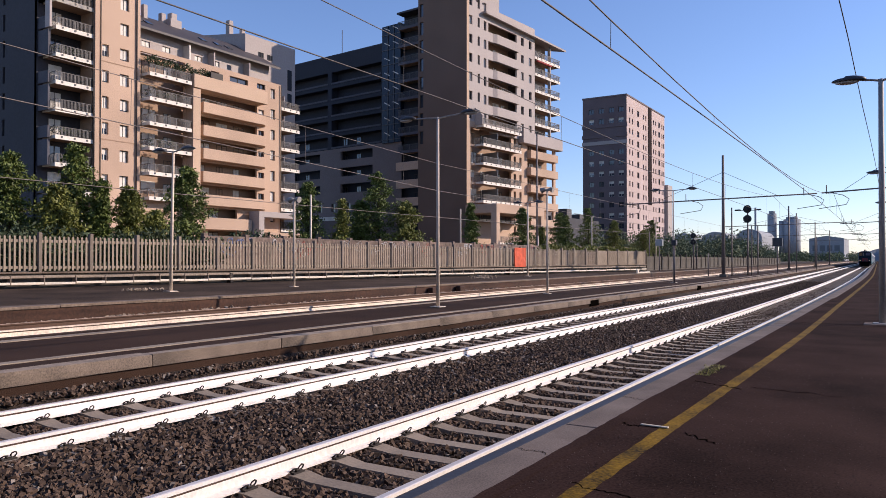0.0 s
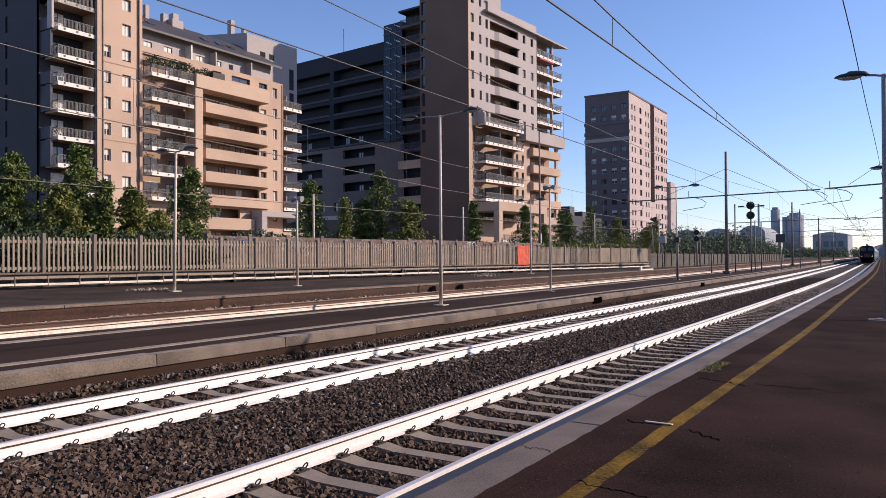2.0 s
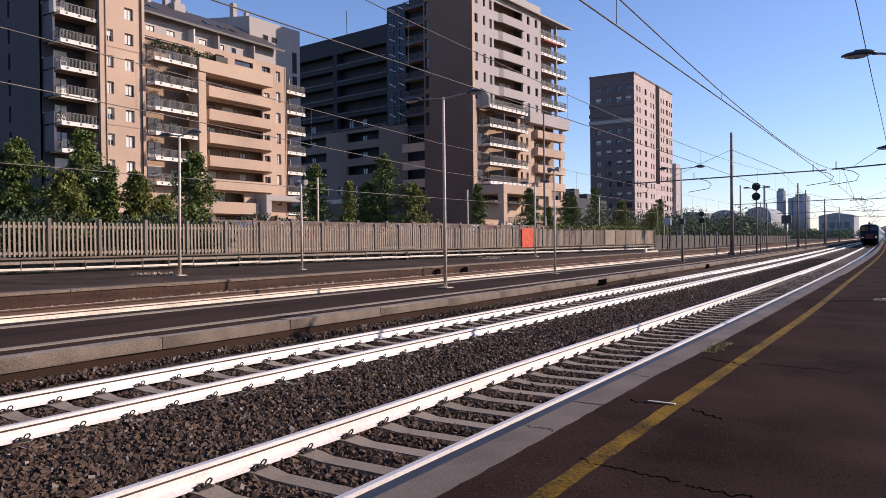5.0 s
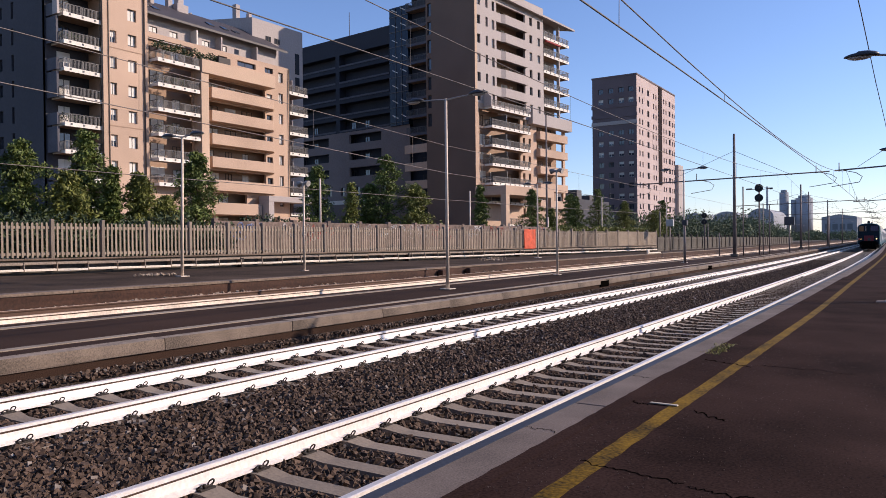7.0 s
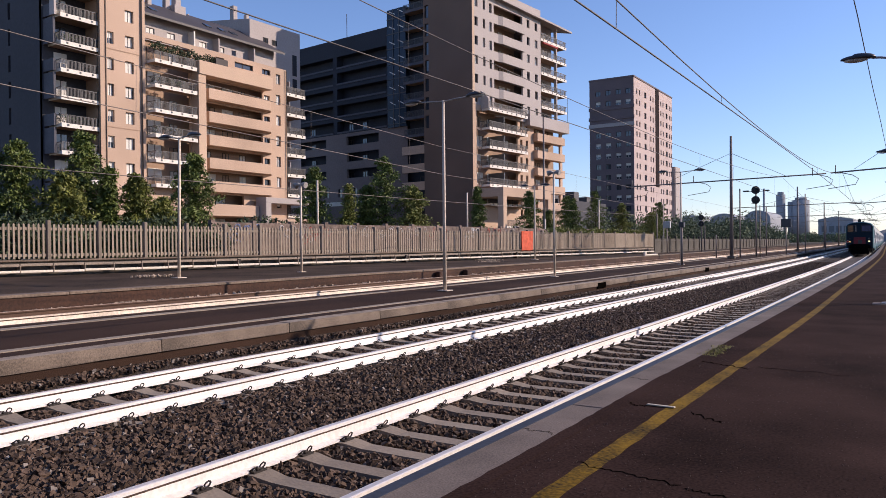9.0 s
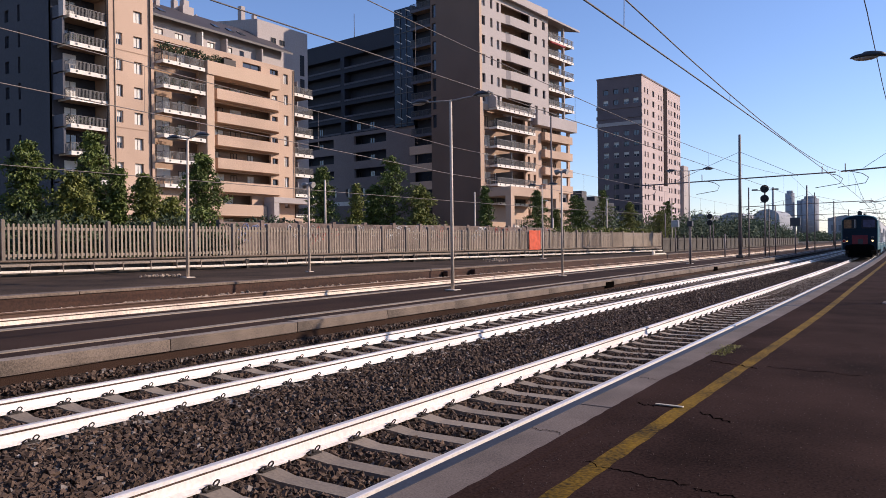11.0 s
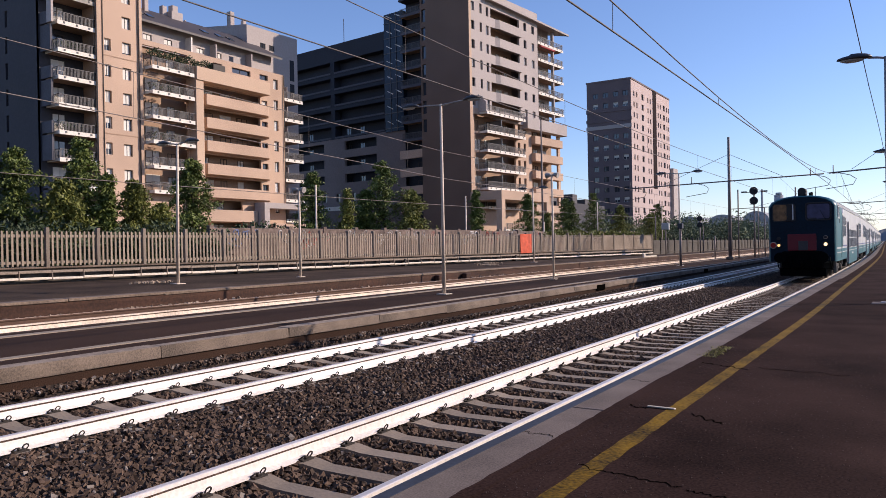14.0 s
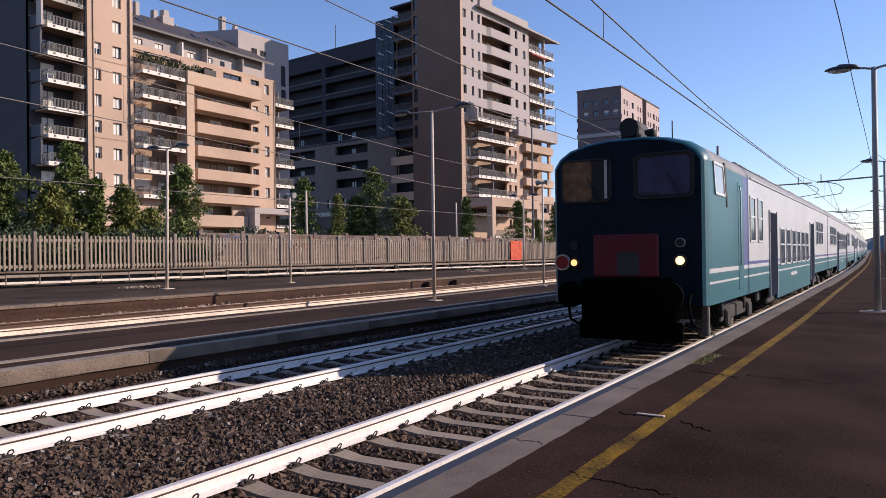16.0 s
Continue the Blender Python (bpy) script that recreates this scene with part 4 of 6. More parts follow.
for b in logg:
    for y in (b[0] + 1.4, b[0] + 4.5, b[0] + 7.5):
        if y + 1.7 < b[1]:
            window(A, pose(-1.88, y, b[2] + 0.02), rg.choice((1.1, 1.9)), 2.2, rg.choice((0, 2, 2, 1, 3)))
    part("loggia_floor", box(-1.9, 0.0, b[0], b[1], b[2] - 0.3, b[2]), M["loggia"], A)
# solid parapets that stand out in front of the loggias, slanting away at their far end
for b in logg:
    bm = box(0.0, 1.25, b[0] - 0.25, b[1] + (1.6 if b[0] < 65 else 1.2), b[2] - 0.42, b[2] + 0.97, 0.02)
    for v in bm.verts:
        if v.co.y > b[1] and v.co.x > 0.6:
            v.co.y -= 1.2
    part("parapet", bm, M["beige"], A, "solid beige balcony parapet")
part("parapet", box(0.0, 1.7, 62.3, 75.0, 23.75, 25.45, 0.02), M["beige_pale"], A, "deep beige top parapet")
part("fin", box(0.0, 1.5, 62.3, 63.5, 0.5, 23.75, 0.02), M["beige_pale"], A, "pale beige vertical fin")
part("fin", box(0.0, 0.10, 63.9, 64.0, 0.5, 23.7), M["jamb"], A)
part("creeper", leaf_cloud([(0.8, 56.3 + 0.8 * k, 26.0 + 0.25 * math.sin(k * 2.0), 0.6, 0.7, 0.5) for k in range(12)], 120, 0.16, 9), M["potplant"], A)["kind"] = "stuff"
part("trellis", box(0.2, 1.4, 65.2, 67.2, 25.4, 26.35, 0.03), M["jamb"], A)
# attic and roof
att = pierced(55.2, 78.5, 27.3, 30.85, [(57, 58.2, 28.2, 28.9), (60, 61.2, 28.2, 28.9), (65, 66.2, 28.2, 28.9), (68, 69.2, 28.2, 28.9), (70.5, 71.3, 28.2, 28.9)], FRONT_OF(-1.6), 0.2)
part("attic_wall", att, M["grey_panel"], A, "grey attic wall")
for y in (57, 60, 65, 68):
    window(A, pose(-1.75, y, 28.2), 1.2, 0.7, 3)
for y in (63.2, 67.2, 73.5):
    part("attic_wall_fin", box(-1.6, -0.4, y, y + 0.2, 27.4, 29.6), M["slab_white"] if y < 64 else M["grey_panel"], A)
bm = bmesh.new()
r0 = [bm.verts.new(p) for p in ((-0.2, 55.4, 29.9), (-0.2, 79.4, 29.9), (-5.5, 77.0, 33.1), (-5.5, 55.4, 33.1), (-0.2, 55.4, 30.2), (-0.2, 79.4, 30.2), (-5.5, 77.0, 33.4), (-5.5, 55.4, 33.4))]
for f in ((0, 1, 2, 3), (7, 6, 5, 4), (0, 4, 5, 1), (1, 5, 6, 2), (2, 6, 7, 3), (3, 7, 4, 0)):
    bm.faces.new([r0[i] for i in f])
bmesh.ops.recalc_face_normals(bm, faces=bm.faces)
roof = part("roof", bm, M["dark_roof"], A, "dark sheet roof with skylights")
for y in (56.5, 58.0, 66.5, 69.0, 71.0):
    s = part("skylight", box(-0.55, 0.55, 0, 0.9, 0, 0.14, 0.02), M["pane"], roof)
    s.matrix_basis = pose(-2.4, y, 31.52, 0, 31, 0)
for x, y, z, w, hgt in ((-5, 59.5, 32.5, 0.6, 2.2), (-6, 64.4, 32.5, 0.9, 2.6), (-6, 62.9, 32.5, 0.7, 2.2), (-6, 66.6, 32.5, 0.3, 1.2), (-5.6, 63.6, 32.5, 1.8, 1.5)):
    part("chimney", box(x - w / 2, x + w / 2, y, y + w, z, z + hgt, 0.04), M["grey_panel"], roof, "grey chimney stack")
# the taller grey end
bm = bmesh.new()
pts = [(-3.5, 75.6), (-3.5, 86.0), (-16, 86.0), (-16, 75.6)]
lo = [bm.verts.new((x, y, 0.5)) for x, y in pts]
hi = [bm.verts.new((x, y, z)) for (x, y), z in zip(pts, (34.9, 35.0, 36.5, 36.5))]
for k in range(4):
    bm.faces.new((lo[k], lo[(k + 1) % 4], hi[(k + 1) % 4], hi[k]))
bm.faces.new(hi)
bmesh.ops.recalc_face_normals(bm, faces=bm.faces)
g = part("grey_end_block", bm, M["grey_panel"], A, "grey clad end block")
for z in (24.5, 28.2):
    part("slot_window", box(-3.52, -3.44, 84.3, 85.2, z, z + 3.2), M["pane"], g)
for y in (78.2, 80.0):
    window(A, pose(-3.45, y, 32.0), 1.0, 0.8, 2)
for y, w, hgt in ((75.7, 0.8, 1.9), (78.2, 0.6, 1.2), (81.2, 0.4, 0.6)):
    part("chimney", box(-7 - w, -7, y, y + w, 35, 35.6 + hgt, 0.04), M["grey_panel"], g, "grey chimney stack")
for f in FLOOR:
    if 4 < f < 25:
        balcony(A, pose(-3.5, 79.5, f), 4.0, 3.3)
        part("divider", box(-3.4, -0.4, 80.4, 80.5, f, f + 1.9), M["grey_panel"], A)
        window(A, pose(-3.45, 82.0, f + 0.05), 1.6, 2.2, 2)
part("awning", box(-0.4, 0.6, 79.6, 82.6, 8.3, 8.5, 0.05), M["awning"], A, "red awning")
# the shaded end, its shade put into the dark slate, with its corner balconies
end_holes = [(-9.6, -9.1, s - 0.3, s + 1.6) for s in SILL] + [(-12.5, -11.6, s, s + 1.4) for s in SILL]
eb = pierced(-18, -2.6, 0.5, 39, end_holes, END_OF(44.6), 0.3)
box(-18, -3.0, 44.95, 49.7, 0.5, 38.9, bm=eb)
part("end_wall", eb, M["slate_panel"], A, "slate clad end wall, coloured darker for its shade")
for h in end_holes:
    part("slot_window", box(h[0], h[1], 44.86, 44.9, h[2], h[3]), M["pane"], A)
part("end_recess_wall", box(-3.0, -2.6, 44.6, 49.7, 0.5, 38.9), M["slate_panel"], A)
for k, f in enumerate(FLOOR + [30.3, 33.3]):
    if f > 5:
        balcony(A, pose(-2.6, 45.3, f), 4.4, 2.5, plants=(0, 3, 0)[k % 3])
        window(A, pose(-2.56, 45.9, f + 0.05), 1.5, 2.2, (3, 0, 1, 2)[k % 4])
        part("cheek", box(-2.6, -0.6, 44.75, 45.0, f - 0.2, f + (2.6 if k % 2 else 1.1)), M["gallery"], A)
part("corner_fin", box(-0.9, 0.0, 44.55, 44.8, 27.0, 39), M["grey_panel"], A)
# ground storeys
part("terrace_wall", box(0.0, 3.0, 74.2, 83.0, 0.5, 5.6, 0.03), M["beige"], A, "beige garden terrace wall")
part("parapet", box(0.0, 1.6, 61.5, 72.6, 2.6, 4.5, 0.02), M["beige"], A, "solid beige balcony parapet")
part("parapet", box(0.0, 1.45, 63.0, 72.4, 5.75, 7.3, 0.02), M["beige"], A, "solid beige balcony parapet")
pt = part("portico", box(0.6, 2.6, 72.6, 84.0, 7.7, 8.5, 0.03), M["grey_panel"], A, "grey portico frame")
part("portico_leg", box(0.6, 2.6, 72.6, 73.6, 0.5, 7.7, 0.03), M["grey_panel"], pt)
for y in (49.66, 50.42, 55.12, 79.2):
    part("downpipe", tube([(0.17, y, 0.5), (0.17, y, 27.5 if y > 60 else 36.0)], 0.07, sides=6), M["jamb"], A, "dark downpipe")
for z in (15.6, 24.6):
    part("string_course", box(0.0, 0.03, 50.5, 55.0, z, z + 0.12), M["loggia"], A)

# ---- the L-shaped tower block ----
B = thing("apartment_building", "tall block of flats with brown brick end and grey upper storeys", "building", pose(-58.0, 99.5, 0, 0, 0, -6.0))
BS = [9.05 + 3 * k for k in range(-1, 12)]
UP = [s for s in BS if s > 23.5 and s < 40]
LOW = [s for s in BS if s < 23.5]
holes = []
for s in UP + [42.05]:
    holes += [(0.7, 1.55, s, s + 1.4, 0), (3.0, 3.6, s, s + 1.5, 0), (4.75, 5.45, s - 0.1, s + 1.4, 0)]
logg_b = [(6.0, 14.6, s - 0.05, s + 1.45) for s in UP]
for s in UP:
    holes += [(16.0, 16.9, s, s + 1.4, 0), (18.6, 19.5, s, s + 1.4, 0)]
fw = pierced(0.0, 20.6, 23.7, 43.0, holes + logg_b, FRONT_OF(0), 0.35)
part("upper_front_wall", fw, M["grey_panel"], B, "grey clad upper front wall")
part("corner_strip", box(0.0, 0.06, -0.02, 0.55, 23.7, 46.5), M["beige_pale"], B, "sunlit beige corner strip")
part("loggia_back", box(-2.2, -1.9, 5.8, 14.8, 23.7, 42.5), M["loggia"], B)
for h in logg_b:
    part("loggia_floor", box(-1.9, -0.02, h[0], h[1], h[2] - 1.05, h[2] - 0.9), M["loggia"], B)
    bm = box(-0.3, 0.35, h[0] + 0.6, h[1] + 0.3, h[2] - 1.5, h[2] - 0.02, 0.02)
    for v in bm.verts:
        if v.co.x > 0 and v.co.y < h[0] + 1:
            v.co.y += 1.5
    part("parapet", bm, M["grey_panel"], B, "solid grey balcony parapet")
    for y in (h[0] + 1.0, h[0] + 4.0, h[0] + 6.5):
        window(B, pose(-1.88, y, h[2] - 0.85), rg.choice((1.0, 1.8)), 2.1, rg.choice((0, 1, 2, 2)))
low_holes = []
for s in LOW:
    if s > 6:
        low_holes += [(13.6, 14.3, s, s + 1.4, 0), (15.4, 16.1, s, s + 1.4, 0)]
bays_b = [(1.0, 12.8, s - 0.95, s + 1.7) for s in LOW if s > 7]
logg_l = [(18.0, 27.2, s - 0.05, s + 1.5) for s in LOW if s > 7]
lw = pierced(0.0, 28.0, 0.5, 23.7, low_holes + bays_b + logg_l, FRONT_OF(0.02), 0.35)
part("lower_front_wall", lw, M["beige"], B, "beige brick lower front wall")
for h in low_holes:
    window(B, pose(-0.28, h[0], h[2]), h[1] - h[0], 1.4, 2)
for h in holes:
    window(B, pose(-0.3, h[0], h[2]), h[1] - h[0], h[3] - h[2], rg.choice((0, 2, 2, 3)))
part("recessed_wall", box(-2.2, -1.9, 0.3, 28.0, 0.5, 23.7), M["loggia"], B, "plastered wall behind the loggias")
for h in bays_b:
    balcony(B, pose(-0.3, 2.4, h[2]), 11.2, 1.8, plants=2 if h[2] > 13 and h[2] < 16 else 0)
    for y in (1.4, 3.6, 6.4, 9.2, 11.2):
        window(B, pose(-1.88, y, h[2] + 0.02), rg.choice((1.0, 1.6)), 2.2, rg.choice((0, 1, 2, 3)))
    part("divider", box(-1.9, 1.2, 6.9, 7.02, h[2], h[2] + 2.2), M["rail_glass"], B)
# the topmost of the long balconies, with its slanting side screen
balcony(B, pose(0.02, 2.4, 23.1), 11.2, 1.5)
screen = bmesh.new()
sv = [screen.verts.new(p) for p in ((0.0, 2.2, 23.1), (1.5, 2.2, 23.1), (1.5, 2.2, 24.6), (0.0, 2.2, 26.0), (0.0, 2.4, 23.1), (1.5, 2.4, 23.1), (1.5, 2.4, 24.6), (0.0, 2.4, 26.0))]
for f in ((0, 1, 2, 3), (7, 6, 5, 4), (0, 4, 5, 1), (1, 5, 6, 2), (2, 6, 7, 3), (3, 7, 4, 0)):
    screen.faces.new([sv[i] for i in f])
bmesh.ops.recalc_face_normals(screen, faces=screen.faces)
part("side_screen", screen, M["grey_panel"], B, "grey slanting balcony screen")
for h in logg_l:
    part("parapet", box(-0.3, 0.9, h[0] - 0.2, h[1] + 0.2, h[2] - 1.4, h[2] - 0.02, 0.02), M["beige"], B, "solid beige balcony parapet")
    part("loggia_floor", box(-1.9, -0.3, h[0], h[1], h[2] - 1.05, h[2] - 0.9), M["loggia"], B)
    for y in (h[0] + 0.6, h[0] + 3.5, h[0] + 6.5):
        window(B, pose(-1.88, y, h[2] - 0.85), 1.5, 2.1, rg.choice((0, 1, 2, 2)))
part("grey_band", box(-0.2, 1.2, 14.9, 28.6, 21.9, 23.9, 0.03), M["grey_panel"], B, "pale grey projecting band")
# right-hand balconies of the upper storeys
part("right_recess_wall", box(-3.0, -2.2, 20.6, 28.0, 23.7, 43.0), M["grey_panel"], B)
part("right_column", box(-0.5, 0.0, 26.0, 26.35, 23.7, 41.0), M["grey_panel"], B)
for i, s in enumerate(UP):
    if s < 39.5:
        balcony(B, pose(-2.2, 20.7, s - 0.95), 9.0, 2.2, plants=2 if i == 1 else 0)
        for y in (21.4, 24.2):
            window(B, pose(-2.18, y, s - 0.9), 1.8, 2.2, rg.choice((0, 2, 2)))
part("awning", box(0.1, 0.5, 20.9, 26.0, 37.2, 37.5, 0.08), M["awning"], B, "red awning")
# top: slanted roof sheet and penthouse
bm = bmesh.new()
r0 = [bm.verts.new(p) for p in ((0.9, 4.2, 41.4), (0.9, 30.5, 40.9), (-9, 30.5, 43.2), (-9, 6.5, 43.4), (0.9, 4.2, 41.75), (0.9, 30.5, 41.2), (-9, 30.5, 43.5), (-9, 6.5, 43.8))]
for f in ((0, 1, 2, 3), (7, 6, 5, 4), (0, 4, 5, 1), (1, 5, 6, 2), (2, 6, 7, 3), (3, 7, 4, 0)):
    bm.faces.new([r0[i] for i in f])
bmesh.ops.recalc_face_normals(bm, faces=bm.faces)
roof_b = part("roof", bm, M["grey_panel"], B, "slanted grey roof sheet")
part("penthouse", box(-8, -1.2, 0.3, 11.0, 42.9, 46.5, 0.03), M["grey_panel"], B, "grey penthouse storey")
for y in (14.0, 17.0):
    part("roof_vent", box(-3.2, -2.2, y, y + 1.2, 42.2, 43.7, 0.05), M["dark_roof"], roof_b)
# the brown end wall, its balconies, the glass stair and the long wing
end_b = [(-9.6, -8.8, s - 0.3, s + 1.8) for s in BS if s > 20]
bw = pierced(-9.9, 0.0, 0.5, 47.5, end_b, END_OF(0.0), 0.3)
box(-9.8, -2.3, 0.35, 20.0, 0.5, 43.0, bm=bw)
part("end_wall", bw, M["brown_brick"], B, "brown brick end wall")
for h in end_b:
    part("slot_window", box(h[0], h[1], 0.25, 0.29, h[2], h[3]), M["pane"], B)
part("corner_recess", box(-15.2, -9.9, 2.6, 3.0, 0.5, 43.5), M["wing"], B)
for s in BS:
    if 20 < s < 44:
        ob = balcony(B, pose(-15.0, 2.6, s - 0.95, 0, 0, -90), 5.0, 1.8, tooth=False)
    elif s > 6:
        part("parapet", box(-15.0, -9.9, 0.2, 0.6, s - 1.3, s + 0.1, 0.02), M["beige"] if s > 8 else M["brown_brick"], B)
        window(B, pose(-13.0, 2.58, s - 0.8, 0, 0, -90), 1.6, 2.0, 2)
part("balcony_top", box(-15.0, -9.9, 0.4, 2.8, 43.4, 43.7), M["slate_panel"], B)
st = part("stair_glazing", box(-19.5, -15.2, 1.6, 5.0, 22.0, 42.4, 0.03), M["stair_glass"], B, "blue glazed stair shaft")
for i in range(8):
    z = 22.5 + 2.6 * i
    part("glazing_bar", box(-19.5, -15.2, 1.52, 1.62, z, z + 0.12), M["railing"], st)
    # bright stair lights painted as white slanting strips on the glazing
    for x in (-18.9, -16.9):
        bm = box(x, x + 1.3, 1.54, 1.6, z + 1.3, z + 1.46)
        for v in bm.verts:
            v.co.z -= (v.co.x - x) * 0.5
        part("stair_flight", bm, M["slab_white"], st, "pale slanting strip painted for a stair light")
for x in (-18.1, -16.7):
    part("glazing_bar", box(x, x + 0.1, 1.5, 1.62, 22.0, 42.4), M["railing"], st)
wing_holes = []
for i in range(9):
    z = 13.6 + 3.0 * i
    for x0, x1 in ((-46.5, -33.6), (-32.6, -20.0)):
        wing_holes.append((x0, x1, z, z + 2.0))
ww = pierced(-47.5, -19.5, 22.2, 39.8, [h for h in wing_holes if 22 < h[2] and h[3] < 37], END_OF(2.0), 1.6)
low_wing = [h for h in wing_holes if h[2] < 21] + [(x, x + 1.0, z, z + 1.5) for z in (4.6, 7.6, 10.6) for x in (-40, -36, -32.5, -28.5, -25, -22)]
part("wing_lower_wall", pierced(-47.5, -15.2, 0.5, 22.2, [(h[0] + 2.5, h[1] - 2.0, h[2] + 0.4, h[3]) if h[1] - h[0] > 5 else h for h in low_wing], END_OF(1.9), 0.5), M["lower_wing"], B, "plain brownish grey lower wing wall")
for h in low_wing:
    if h[1] - h[0] < 5:
        part("slot_window", box(h[0], h[1], 2.2, 2.25, h[2], h[3]), M["pane"], B)
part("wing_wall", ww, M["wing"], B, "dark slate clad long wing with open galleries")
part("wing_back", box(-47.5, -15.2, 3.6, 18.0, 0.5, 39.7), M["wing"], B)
for h in wing_holes:
    if h[3] < 37:
        if h[2] > 22:
            part("gallery_edge", box(h[0], h[1], 1.9, 2.1, h[2] - 0.25, h[2] + 0.05), M["gallery"], B)
        if h[2] < 24:
            for x in (h[0] + 1.5, h[0] + 5.0):
                window(B, pose(x, 3.55, h[2], 0, 0, -90), 1.2, 1.6, 2)
part("terrace_rail", box(-40.0, -21.0, -3.2, -3.0, 8.6, 9.3), M["slab_white"], B, "pale terrace balustrade")
part("terrace_base", box(-40.0, -21.0, -3.15, 1.85, 0.5, 8.6), M["lower_wing"], B)
for x, h in ((-33.0, 1.6), (-27.0, 1.8), (-36.0, 7.0)):
    part("flue", tube([(x, 8, 39.7), (x, 8, 39.7 + h)], 0.25 if h < 3 else 0.06, sides=8), M["jamb"], B)
part("podium", box(0.2, 6.0, -0.6, 13.6, 8.9, 10.3, 0.03), M["beige"], B, "beige podium beam on columns")
for y in (-0.6, 12.6):
    part("podium_column", box(5.0, 6.0, y, y + 1.0, 0.5, 9.0, 0.03), M["beige_pale"], B)
balcony(B, pose(2.8, 4.0, 4.4), 9.0, 0.6)

# ---- the slim tower farther off ----
C = thing("tower_block", "slim pink brick tower block with a darkened end", "building", pose(-66.0, 202.5, 0))
holes, end = [], []
for k in range(14):
    z = 4.6 + 3.0 * k
    for y in (2.2, 4.8, 9.6, 15.2, 17.6, 25.6, 28.0, 31.4, 35.0, 37.0):
        big = y in (9.6, 31.4)
        holes.append((y, y + (1.9 if big else 1.0), z, z + (1.7 if big else 1.5)))
    for x in (-11.2, -8.2, -5.2, -2.4):
        if not 34 < z < 40:
            end.append((x, x + 1.5, z, z + 1.4))
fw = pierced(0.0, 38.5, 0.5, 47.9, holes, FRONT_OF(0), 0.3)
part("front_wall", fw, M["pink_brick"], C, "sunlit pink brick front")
# the slot's shade is a dark box standing proud of the wall
part("recess_slot", box(-0.2, 0.12, 20.3, 23.8, 18.5, 48.2), M["slot"], C, "proud dark strip painted for a shaded slot")
part("core", box(-12.6, -0.4, 0.5, 38.0, 0.5, 47.7), M["shaded_end_brick"], C)
# the end's shade is put into a darker brick than the front's
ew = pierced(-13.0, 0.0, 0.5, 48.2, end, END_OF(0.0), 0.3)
part("end_wall", ew, M["shaded_end_brick"], C, "brick end wall with its shade put into the dark colour")
for h in holes:
    window(C, pose(-0.25, h[0], h[2]), h[1] - h[0], h[3] - h[2], 2)
for h in end:
    window(C, pose(h[0], 0.25, h[2], 0, 0, -90), 1.5, 1.4, rg.choice((2, 2, 1)))
for z in (34.6, 36.6, 39.4):
    part("recess_band", box(-13.2, 0.15, -0.2, 0.1, z, z + 1.0), M["grey_panel"] if z < 36 else M["shaded_end_brick"], C)
part("roof_edge", box(-13.2, 0.1, -0.1, 38.6, 48.0, 48.5, 0.05), M["shaded_end_brick"], C)
part("roof_box", box(-9, -7.5, 6, 8, 48.4, 49.2, 0.05), M["dark_roof"], C)
part("annex", box(-3, 1.0, 38.5, 44.0, 0.5, 26.0, 0.05), M["grey_panel"], C)
# low dark block between the tower and the flats
D = thing("low_building", "low dark building with roof boxes between the flats", "building", pose(-66.0, 150.0, 0))
part("wall", box(-14, 0, 0, 30, 0.5, 11.5, 0.05), M["slate_panel"], D)
for y, h in ((2, 2.0), (8, 1.2), (14, 2.4), (22, 1.5)):
    part("roof_box", box(-5, -2, y, y + 3, 11.5, 11.5 + h, 0.1), M["dark_roof"], D)


